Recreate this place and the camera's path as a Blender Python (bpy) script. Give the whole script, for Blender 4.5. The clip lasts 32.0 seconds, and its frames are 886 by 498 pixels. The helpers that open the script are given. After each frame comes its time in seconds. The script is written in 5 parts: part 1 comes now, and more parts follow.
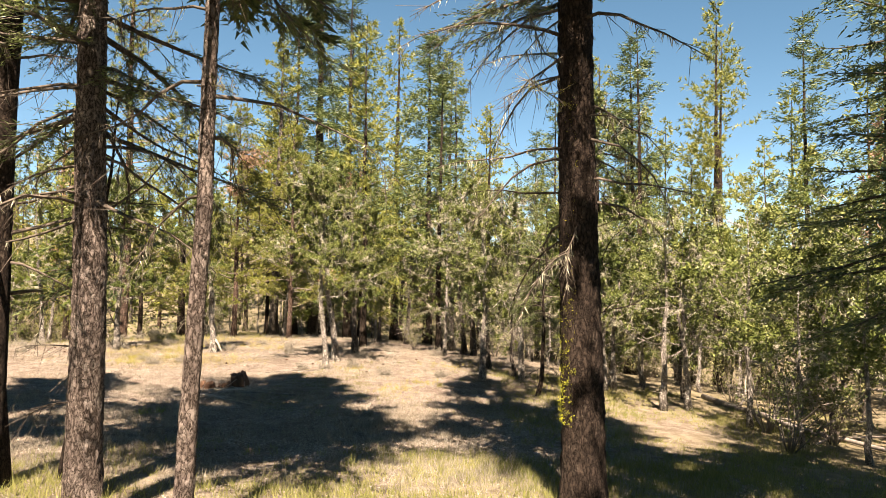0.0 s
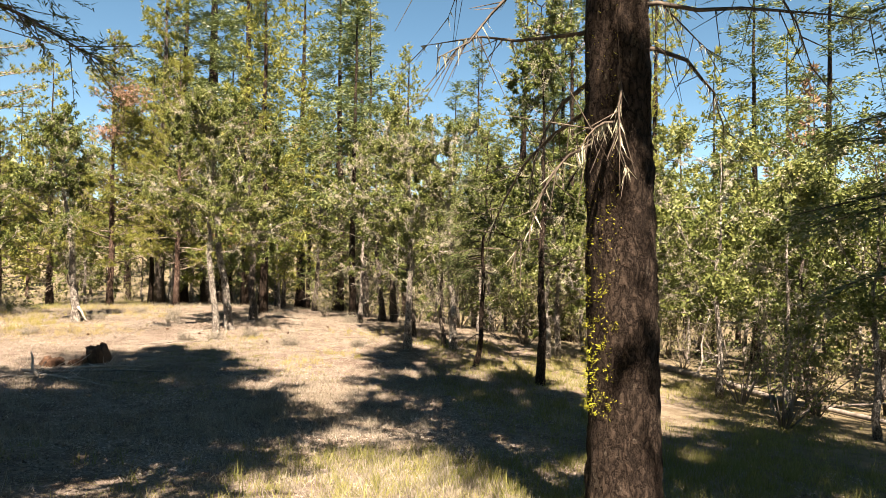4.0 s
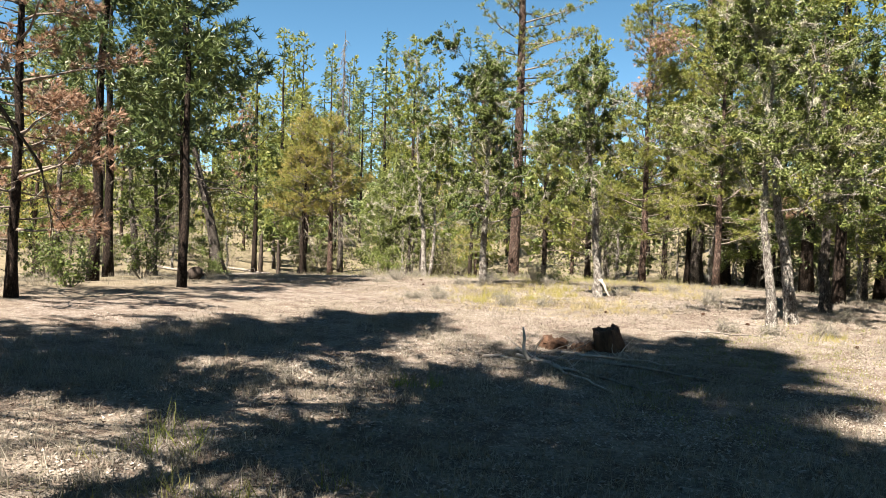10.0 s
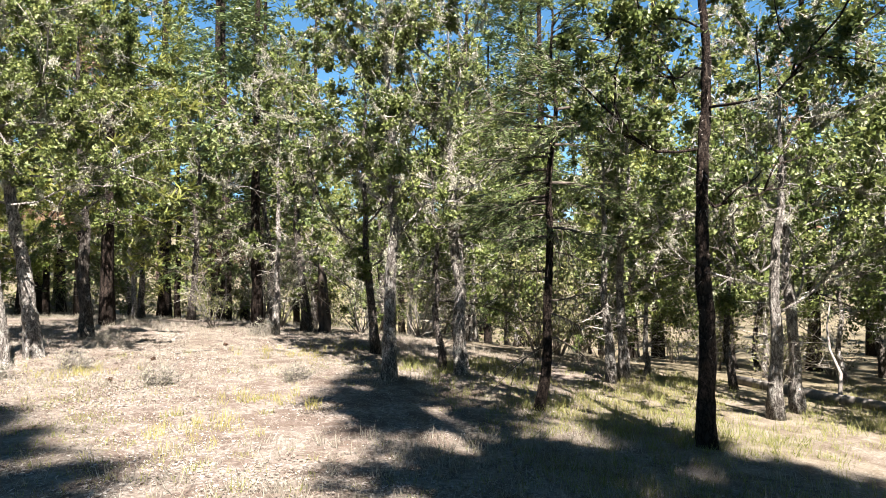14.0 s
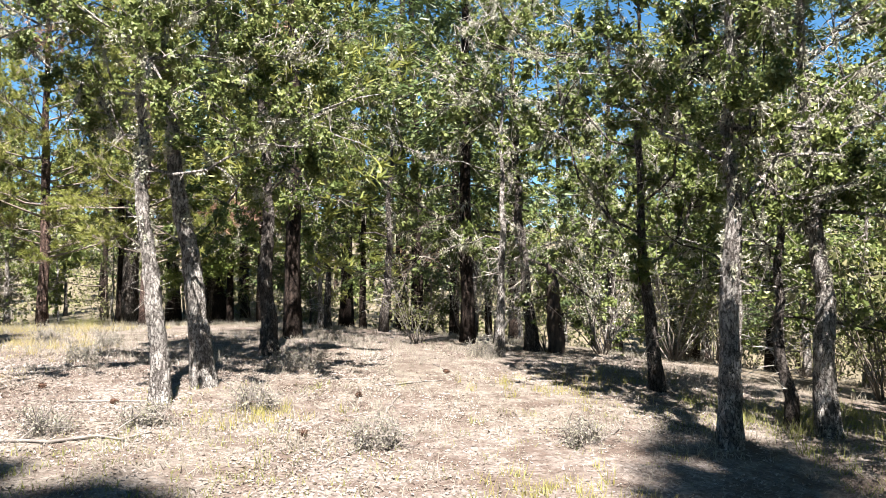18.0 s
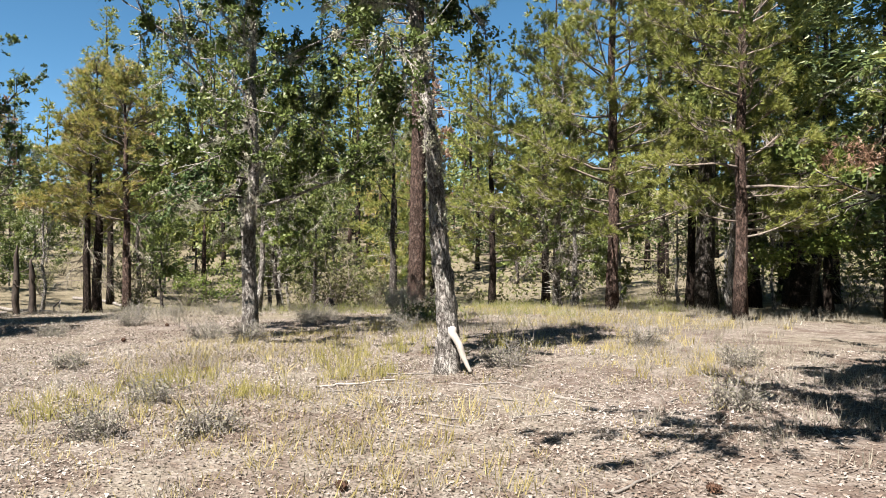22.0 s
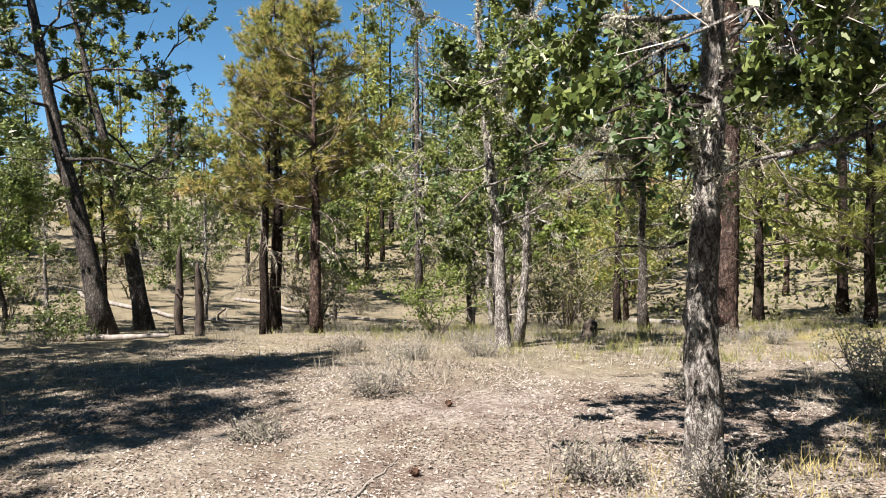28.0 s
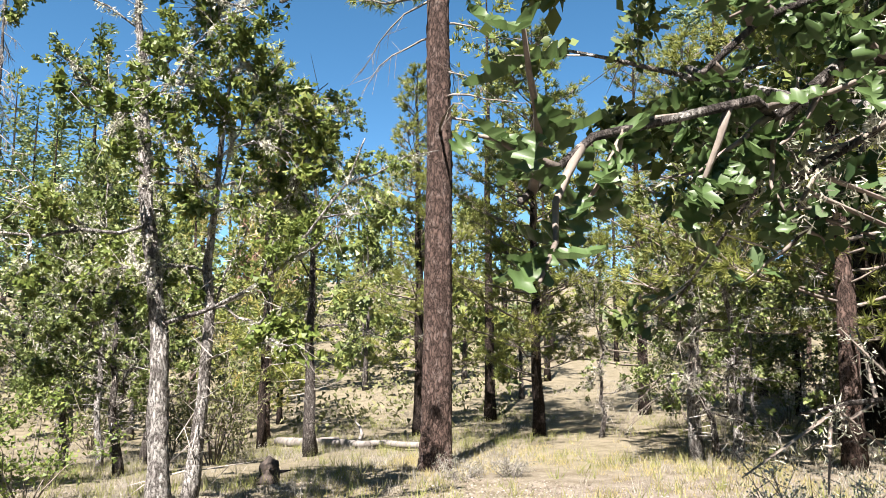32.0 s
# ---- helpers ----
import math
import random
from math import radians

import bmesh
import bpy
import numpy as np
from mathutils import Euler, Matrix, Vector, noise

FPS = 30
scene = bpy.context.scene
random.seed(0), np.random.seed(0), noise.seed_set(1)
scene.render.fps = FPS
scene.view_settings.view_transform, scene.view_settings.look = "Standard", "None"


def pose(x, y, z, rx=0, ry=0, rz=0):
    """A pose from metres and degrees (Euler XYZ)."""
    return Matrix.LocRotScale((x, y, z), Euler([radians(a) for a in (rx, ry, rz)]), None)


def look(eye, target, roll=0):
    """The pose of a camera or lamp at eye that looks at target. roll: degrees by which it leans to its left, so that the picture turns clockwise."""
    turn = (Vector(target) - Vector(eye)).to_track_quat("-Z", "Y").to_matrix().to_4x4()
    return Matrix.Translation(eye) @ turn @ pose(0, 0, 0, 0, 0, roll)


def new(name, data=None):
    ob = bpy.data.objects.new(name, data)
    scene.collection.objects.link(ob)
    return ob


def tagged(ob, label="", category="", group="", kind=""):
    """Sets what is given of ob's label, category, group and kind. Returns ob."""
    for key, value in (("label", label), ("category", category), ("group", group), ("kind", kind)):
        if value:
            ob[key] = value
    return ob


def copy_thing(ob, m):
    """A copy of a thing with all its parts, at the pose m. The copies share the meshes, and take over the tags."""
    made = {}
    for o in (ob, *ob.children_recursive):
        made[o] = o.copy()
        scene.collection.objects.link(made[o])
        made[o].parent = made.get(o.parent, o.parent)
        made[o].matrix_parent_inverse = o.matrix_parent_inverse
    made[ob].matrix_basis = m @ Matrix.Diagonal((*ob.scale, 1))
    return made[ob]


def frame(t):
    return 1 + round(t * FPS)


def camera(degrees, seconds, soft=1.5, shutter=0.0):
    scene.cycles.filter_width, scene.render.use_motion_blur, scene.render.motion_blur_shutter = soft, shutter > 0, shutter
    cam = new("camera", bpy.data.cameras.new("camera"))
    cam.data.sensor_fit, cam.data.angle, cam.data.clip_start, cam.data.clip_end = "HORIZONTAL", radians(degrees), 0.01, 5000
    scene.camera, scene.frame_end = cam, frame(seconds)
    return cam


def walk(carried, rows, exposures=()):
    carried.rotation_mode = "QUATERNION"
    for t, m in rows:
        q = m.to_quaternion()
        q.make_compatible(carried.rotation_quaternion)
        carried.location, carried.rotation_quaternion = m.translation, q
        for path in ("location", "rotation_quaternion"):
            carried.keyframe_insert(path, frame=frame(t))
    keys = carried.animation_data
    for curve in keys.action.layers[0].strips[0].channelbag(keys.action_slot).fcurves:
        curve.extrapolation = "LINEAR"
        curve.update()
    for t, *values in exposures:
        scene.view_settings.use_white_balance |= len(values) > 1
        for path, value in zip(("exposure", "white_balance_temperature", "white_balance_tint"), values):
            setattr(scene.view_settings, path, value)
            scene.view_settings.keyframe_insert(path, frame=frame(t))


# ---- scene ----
cam = camera(64.11, 32.0, soft=0.5)
# seconds, eye x y z, heading (left of +y), pitch, lean
PATH = [
    (0, 0.000, -0.000, 2.306, -0.00, 3.00, 0.71),
    (0.5, -0.094, 0.427, 2.244, -3.16, 2.53, 0.89),
    (1, -0.103, 0.851, 2.132, -2.95, 1.48, 1.33),
    (1.5, -0.133, 1.306, 2.023, -4.23, 0.92, 1.33),
    (2, -0.180, 1.809, 1.918, -5.54, -0.87, 0.68),
    (2.5, -0.144, 2.286, 1.863, -4.95, 0.38, 0.41),
    (3, -0.199, 2.753, 1.792, -4.98, 0.48, 0.93),
    (3.5, -0.231, 3.195, 1.813, -6.84, 0.68, 0.81),
    (5.5, -0.578, 4.947, 1.560, -8.05, 1.31, 0.44),
    (6, -0.712, 5.414, 1.497, -5.29, 2.56, 0.31),
    (6.5, -0.751, 5.855, 1.454, -5.11, 2.57, -0.23),
    (7, -0.740, 6.307, 1.442, -4.91, 2.12, 0.14),
    (7.5, -0.786, 6.737, 1.380, -4.43, 1.68, 0.23),
    (8, -0.870, 7.142, 1.422, 3.17, 2.48, -0.03),
    (8.5, -0.972, 7.595, 1.442, 13.78, 2.69, 1.02),
    (9, -1.178, 8.026, 1.360, 22.57, 1.30, 1.27),
    (9.5, -1.302, 8.392, 1.280, 30.28, -0.73, 0.77),
    (10, -1.440, 8.775, 1.255, 34.30, -1.14, 1.76),
    (10.5, -1.605, 9.133, 1.227, 34.43, -1.17, 0.75),
    (11, -1.622, 9.506, 1.212, 33.61, -1.17, -0.31),
    (11.5, -1.550, 9.911, 1.215, 26.84, -1.80, -0.59),
    (12, -1.521, 10.308, 1.152, 16.57, -1.15, -0.44),
    (12.5, -1.412, 10.709, 1.138, 4.77, -0.41, -0.36),
    (13, -1.296, 11.157, 1.092, -5.36, -0.18, -0.06),
    (13.5, -1.202, 11.710, 1.050, -13.92, 0.63, -0.48),
    (15.5, -0.950, 13.635, 0.854, -21.26, 3.18, -0.65),
    (16, -1.029, 14.086, 0.841, -13.10, 2.62, -0.13),
    (16.5, -1.203, 14.612, 0.824, -9.96, 1.65, -0.01),
    (17, -1.377, 15.162, 0.802, -6.60, 0.85, -0.25),
    (17.5, -1.548, 15.631, 0.865, -4.08, 1.14, -0.40),
    (18, -1.701, 16.117, 0.896, -5.23, 2.23, -0.32),
    (18.5, -1.869, 16.628, 0.884, -4.81, 4.06, -0.37),
    (19, -2.064, 17.198, 0.886, -3.60, 3.89, 0.18),
    (19.5, -2.279, 17.760, 0.922, -3.18, 3.50, 0.04),
    (20, -2.567, 18.296, 0.953, 5.89, 5.07, 0.55),
    (20.5, -3.007, 18.749, 0.977, 14.49, 4.51, 0.79),
    (21, -3.412, 19.155, 1.041, 23.76, 4.13, -0.18),
    (21.5, -3.788, 19.639, 1.044, 32.24, 1.45, 0.07),
    (22, -4.208, 20.074, 1.034, 35.38, 0.02, -0.22),
    (22.5, -4.655, 20.426, 1.035, 41.91, -0.80, -0.85),
    (23, -5.173, 20.725, 1.087, 50.38, -1.35, -1.69),
    (23.5, -5.672, 20.992, 1.114, 50.00, -1.64, -1.14),
    (24, -6.117, 21.290, 1.115, 46.33, -1.86, -1.79),
    (24.5, -6.627, 21.531, 1.139, 45.85, -2.27, -1.26),
    (25, -7.162, 21.723, 1.159, 44.90, -2.64, -0.95),
    (25.5, -7.704, 21.896, 1.149, 46.19, -3.25, -0.84),
    (27.5, -9.782, 22.445, 1.175, 52.31, -3.26, -1.32),
    (28, -10.248, 22.560, 1.237, 45.53, -0.74, -0.17),
    (28.5, -10.670, 22.744, 1.262, 41.43, 0.19, 0.18),
    (29, -11.146, 23.011, 1.242, 35.73, -0.73, 0.12),
    (29.5, -11.571, 23.278, 1.247, 31.98, -0.25, -0.57),
    (30, -11.927, 23.603, 1.285, 29.42, 0.21, -0.61),
    (30.5, -12.290, 23.929, 1.285, 27.10, 0.16, -0.95),
    (31, -12.558, 24.220, 1.299, 24.92, 3.58, -1.29),
    (31.5, -12.864, 24.584, 1.302, 22.37, 5.57, -0.57),
    (32, -13.142, 24.891, 1.310, 14.05, 7.31, -0.15),
]


def stand(x, y, z, heading, pitch, lean):
    return Matrix.Translation((x, y, z)) @ pose(0, 0, 0, 0, 0, heading) @ pose(0, 0, 0, 90 + pitch) @ pose(0, 0, 0, 0, 0, lean)


LIGHTNESS = [
    (0, 2.43, 9500, 23), (3, 2.44, 9450, 23), (7, 2.45, 8650, 20), (9, 2.30, 7950, 16), (11, 2.36, 7500, 15),
    (13, 2.48, 7200, 16), (16, 2.58, 6900, 17), (19, 2.38, 6800, 16), (21, 2.17, 6850, 15), (23, 1.86, 7150, 16),
    (25, 1.88, 7450, 17), (28, 1.99, 7000, 17), (30, 2.08, 6800, 17), (31, 2.10, 6750, 16), (32, 2.38, 6800, 17)]
walk(cam, [(r[0], stand(*r[1:])) for r in PATH], LIGHTNESS)

# ---- light ----
world = bpy.data.worlds.new("sky")
scene.world = world
world.use_nodes = True
sky = world.node_tree.nodes.new("ShaderNodeTexSky")
sky.sky_type, sky.sun_disc = "NISHITA", False
sky.sun_elevation, sky.sun_rotation = radians(57), radians(180)
sky.air_density, sky.dust_density, sky.ozone_density = 0.55, 0.0, 1.5
back = world.node_tree.nodes["Background"]
back.inputs["Strength"].default_value = 0.050
rich = world.node_tree.nodes.new("ShaderNodeHueSaturation")
rich.inputs["Hue"].default_value, rich.inputs["Saturation"].default_value = 0.484, 1.22
world.node_tree.links.new(sky.outputs["Color"], rich.inputs["Color"])
world.node_tree.links.new(rich.outputs["Color"], back.inputs["Color"])
sun = new("sun", bpy.data.lights.new("sun", "SUN"))
sun.data.energy, sun.data.angle, sun.data.color = 5.0, radians(0.53), (1.0, 0.975, 0.935)
sun.matrix_world = look((0.0, -54.5, 83.9), (0.0, 0.0, 0.0))


# ---- materials ----
class Nodes:
    def __init__(self, name):
        self.mat = bpy.data.materials.new(name)
        self.mat.use_nodes = True
        self.tree = self.mat.node_tree
        self.bsdf = self.tree.nodes["Principled BSDF"]
        self.out = self.tree.nodes["Material Output"]

    def node(self, kind, props=(), **sockets):
        n = self.tree.nodes.new("ShaderNode" + kind)
        props = dict(props)
        if "operation" in props:
            n.operation = props["operation"]
        if "feature" in props:
            n.feature = props["feature"]
        for key, value in sockets.items():
            self.put(n.inputs[key.replace("_", " ")], value)
        return n

    def put(self, socket, value):
        if isinstance(value, bpy.types.NodeSocket):
            self.tree.links.new(value, socket)
        else:
            socket.default_value = value

    def coords(self, sx, sy, sz):
        c = self.node("TexCoord")
        return self.node("Mapping", Vector=c.outputs["Object"], Scale=(sx, sy, sz)).outputs["Vector"]

    def ramp(self, fac, *stops):
        r = self.node("ValToRGB", Fac=fac)
        el = r.color_ramp.elements
        while len(el) < len(stops):
            el.new(0.5)
        for e, (p, c) in zip(el, stops):
            e.position, e.color = p, (*c, 1.0)
        return r.outputs["Color"]

    def mix(self, fac, a, b, blend="MIX"):
        m = self.tree.nodes.new("ShaderNodeMix")
        m.data_type, m.blend_type = "RGBA", blend
        self.put(m.inputs[0], fac)
        self.put(m.inputs[6], a if isinstance(a, bpy.types.NodeSocket) else (*a, 1.0))
        self.put(m.inputs[7], b if isinstance(b, bpy.types.NodeSocket) else (*b, 1.0))
        return m.outputs[2]

    def bump(self, height, strength, distance):
        b = self.node("Bump", Height=height, Strength=strength, Distance=distance)
        self.put(self.bsdf.inputs["Normal"], b.outputs["Normal"])

    def end(self, color, rough=0.8, spec=0.3):
        self.put(self.bsdf.inputs["Base Color"], color)
        self.put(self.bsdf.inputs["Roughness"], rough)
        self.bsdf.inputs["Specular IOR Level"].default_value = spec
        return self.mat


def bark(name, ridge, furrow, patch, amount, scale, depth, stretch=0.4):
    """Furrowed bark: long plates of uneven tone between dark cracks, with blotches of lichen or sunned bark."""
    m = Nodes(name)
    warp = m.node("TexNoise", Vector=m.coords(9, 9, 5), Scale=1.0, Detail=5.0, Roughness=0.65)
    vec = m.node("VectorMath", {"operation": "MULTIPLY_ADD"})
    m.put(vec.inputs[0], warp.outputs["Color"])
    vec.inputs[1].default_value = (3.4, 3.4, 2.6)
    m.put(vec.inputs[2], m.coords(scale, scale, scale * stretch))
    edge = m.node("TexVoronoi", {"feature": "DISTANCE_TO_EDGE"}, Vector=vec.outputs[0], Scale=1.0)
    small = m.node("TexVoronoi", {"feature": "DISTANCE_TO_EDGE"}, Vector=vec.outputs[0], Scale=2.7)
    cell = m.node("TexVoronoi", Vector=vec.outputs[0], Scale=1.7)
    fine = m.node("TexNoise", Vector=m.coords(75, 75, 40), Scale=1.0, Detail=6.0, Roughness=0.75)
    worn = m.node("Math", {"operation": "MULTIPLY_ADD"})
    m.put(worn.inputs[0], fine.outputs["Fac"])
    worn.inputs[1].default_value = 0.5
    both = m.node("Math", {"operation": "MULTIPLY_ADD"})
    m.put(both.inputs[0], small.outputs["Distance"])
    both.inputs[1].default_value = 0.45
    m.put(both.inputs[2], edge.outputs["Distance"])
    m.put(worn.inputs[2], both.outputs[0])
    plates = m.ramp(worn.outputs[0], (0.30, (0, 0, 0)), (0.42, (0.5, 0.5, 0.5)), (0.66, (1, 1, 1)))
    tone = m.mix(fine.outputs["Fac"], [1.5 * c for c in ridge], [0.5 * c for c in ridge])
    tone = m.mix(m.ramp(cell.outputs["Color"], (0.2, (0, 0, 0)), (0.8, (0.65, 0.65, 0.65))), tone, [0.55 * c for c in ridge])
    color = m.mix(plates, furrow, tone)
    blot = m.node("TexNoise", Vector=m.coords(8, 8, 5), Scale=1.0, Detail=9.0, Roughness=0.82)
    mask = m.ramp(blot.outputs["Fac"], (0.62 - 0.2 * amount, (0, 0, 0)), (0.70 - 0.18 * amount, (1, 1, 1)))
    both = m.node("Math", {"operation": "MULTIPLY"})
    m.put(both.inputs[0], mask)
    m.put(both.inputs[1], m.ramp(worn.outputs[0], (0.28, (0.05, 0.05, 0.05)), (0.46, (1, 1, 1))))
    color = m.mix(both.outputs[0], color, m.mix(fine.outputs["Fac"], [1.2 * c for c in patch], [0.7 * c for c in patch]))
    height = m.node("Math", {"operation": "MULTIPLY_ADD"})
    m.put(height.inputs[0], fine.outputs["Fac"])
    height.inputs[1].default_value = 0.4
    m.put(height.inputs[2], plates)
    m.bump(height.outputs[0], 1.0, depth)
    return m.end(color, 0.92, 0.1)


def leafy(name, *stops, rough=0.5, spec=0.35, thin=0.3):
    """Leaves and needles, each with a tone of its own; some light passes through."""
    m = Nodes(name)
    geo = m.node("NewGeometry")
    where = m.node("TexNoise", Vector=m.coords(0.7, 0.7, 0.7), Scale=1.0, Detail=2.0)
    pick = m.node("Math", {"operation": "MULTIPLY_ADD"})
    m.put(pick.inputs[0], geo.outputs["Random Per Island"])
    pick.inputs[1].default_value = 0.62
    shift = m.node("MapRange", Value=where.outputs["Fac"])
    shift.inputs["From Min"].default_value, shift.inputs["From Max"].default_value = 0.3, 0.7
    shift.inputs["To Max"].default_value = 0.38
    m.put(pick.inputs[2], shift.outputs["Result"])
    color = m.ramp(pick.outputs[0], *stops)
    m.end(color, rough, spec)
    see = m.node("BsdfTranslucent", Color=color)
    both = m.node("MixShader", Fac=thin)
    m.tree.links.new(m.bsdf.outputs[0], both.inputs[1])
    m.tree.links.new(see.outputs[0], both.inputs[2])
    m.tree.links.new(both.outputs[0], m.out.inputs["Surface"])
    return m.mat


def plain(name, a, b, scale=12.0, rough=0.85, stretch=1.0, depth=0.01):
    m = Nodes(name)
    n = m.node("TexNoise", Vector=m.coords(scale, scale, scale * stretch), Scale=1.0, Detail=5.0, Roughness=0.65)
    m.bump(n.outputs["Fac"], 0.6, depth)
    return m.end(m.ramp(n.outputs["Fac"], (0.32, a), (0.68, b)), rough, 0.2)


OAK_BARK = bark("oak bark", (0.135, 0.120, 0.108), (0.030, 0.026, 0.023), (0.33, 0.318, 0.29), 0.42, 28, 0.022, 0.3)
PALE_BARK = bark("lichen-covered bark", (0.245, 0.226, 0.208), (0.055, 0.049, 0.043), (0.47, 0.455, 0.42), 0.80, 28, 0.022, 0.3)
FIR_BARK = bark("fir bark", (0.225, 0.188, 0.172), (0.030, 0.022, 0.018), (0.34, 0.30, 0.275), 0.55, 22, 0.03, 0.42)
DARK_BARK = bark("dark bark", (0.062, 0.047, 0.038), (0.012, 0.009, 0.008), (0.13, 0.115, 0.095), 0.25, 20, 0.024, 0.36)
PINE_BARK = bark("pine bark", (0.165, 0.112, 0.092), (0.022, 0.016, 0.013), (0.22, 0.175, 0.155), 0.45, 16, 0.03, 0.36)
DEAD_WOOD = plain("weathered wood", (0.085, 0.076, 0.068), (0.22, 0.205, 0.185), 9, 0.85, 0.2)
PALE_WOOD = plain("bleached wood", (0.20, 0.182, 0.162), (0.35, 0.33, 0.295), 9, 0.8, 0.2)
CHAR = plain("charred wood", (0.012, 0.011, 0.010), (0.07, 0.055, 0.045), 14, 0.85, 0.25, 0.02)
ROT = plain("rotten red-brown wood", (0.032, 0.018, 0.012), (0.108, 0.062, 0.041), 11, 0.9, 0.4, 0.03)
TWIG = plain("twig bark", (0.07, 0.058, 0.048), (0.22, 0.19, 0.16), 20, 0.85, 0.5)
DARK_TWIG = plain("dark twig bark", (0.030, 0.025, 0.021), (0.11, 0.094, 0.078), 16, 0.85, 0.5)
GREY_TWIG = plain("grey twig bark", (0.11, 0.10, 0.088), (0.40, 0.375, 0.33), 7, 0.85, 0.6)
OAK_LEAF = leafy("oak leaf", (0.0, (0.034, 0.055, 0.013)), (0.45, (0.088, 0.119, 0.031)), (0.8, (0.161, 0.187, 0.062)), (1.0, (0.262, 0.262, 0.125)), rough=0.48, spec=0.32, thin=0.24)
DARK_LEAF = leafy("dark oak leaf", (0.0, (0.026, 0.046, 0.011)), (0.5, (0.071, 0.103, 0.025)), (1.0, (0.150, 0.179, 0.053)), rough=0.48, spec=0.32, thin=0.22)
BRIGHT_LEAF = leafy("fresh green leaf", (0.0, (0.050, 0.086, 0.018)), (0.6, (0.115, 0.152, 0.034)), (1.0, (0.217, 0.224, 0.065)), rough=0.48, spec=0.28, thin=0.3)
PINE_LEAF = leafy("pine needle", (0.0, (0.082, 0.110, 0.024)), (0.5, (0.185, 0.209, 0.052)), (1.0, (0.326, 0.319, 0.101)), rough=0.45, spec=0.3, thin=0.38)
GOLD_LEAF = leafy("yellowing pine needle", (0.0, (0.10, 0.140, 0.036)), (0.5, (0.222, 0.240, 0.066)), (0.74, (0.385, 0.315, 0.11)), (1.0, (0.53, 0.375, 0.17)), rough=0.45, thin=0.48)
FIR_LEAF = leafy("fir needle", (0.0, (0.031, 0.055, 0.023)), (0.5, (0.076, 0.112, 0.038)), (1.0, (0.156, 0.188, 0.068)), rough=0.45, thin=0.2)
RUST_LEAF = leafy("dead red needle", (0.0, (0.15, 0.088, 0.058)), (0.5, (0.25, 0.155, 0.105)), (1.0, (0.35, 0.245, 0.175)), thin=0.25)
LICHEN = leafy("pale beard lichen", (0.0, (0.22, 0.23, 0.165)), (0.5, (0.37, 0.375, 0.29)), (1.0, (0.54, 0.535, 0.44)), rough=0.9, spec=0.1, thin=0.3)
WOLF = leafy("yellow wolf lichen", (0.0, (0.20, 0.22, 0.030)), (0.6, (0.36, 0.37, 0.055)), (1.0, (0.50, 0.48, 0.11)), rough=0.9, spec=0.1, thin=0.3)
DRY_GRASS = leafy("dry grass", (0.0, (0.138, 0.122, 0.093)), (0.5, (0.229, 0.213, 0.172)), (1.0, (0.353, 0.340, 0.292)), rough=0.8, spec=0.1)
GREEN_GRASS = leafy("yellow-green grass", (0.0, (0.095, 0.115, 0.034)), (0.5, (0.180, 0.190, 0.066)), (1.0, (0.30, 0.285, 0.13)), rough=0.75, spec=0.15)
STRAW_GRASS = leafy("straw-yellow grass", (0.0, (0.165, 0.145, 0.058)), (0.5, (0.285, 0.245, 0.105)), (1.0, (0.41, 0.36, 0.19)), rough=0.75, spec=0.15)
LITTER = leafy("fallen oak leaves", (0.0, (0.072, 0.050, 0.038)), (0.3, (0.158, 0.128, 0.104)), (0.7, (0.248, 0.225, 0.200)), (1.0, (0.372, 0.355, 0.327)), rough=0.8, spec=0.15, thin=0.1)
DULL_LEAF = leafy("dull olive brush", (0.0, (0.060, 0.069, 0.030)), (0.5, (0.125, 0.132, 0.060)), (1.0, (0.235, 0.223, 0.125)), rough=0.8, spec=0.1, thin=0.25)
GREY_LEAF = leafy("grey shrub leaf", (0.0, (0.120, 0.128, 0.090)), (0.5, (0.203, 0.195, 0.150)), (1.0, (0.300, 0.277, 0.225)), rough=0.7, thin=0.2)


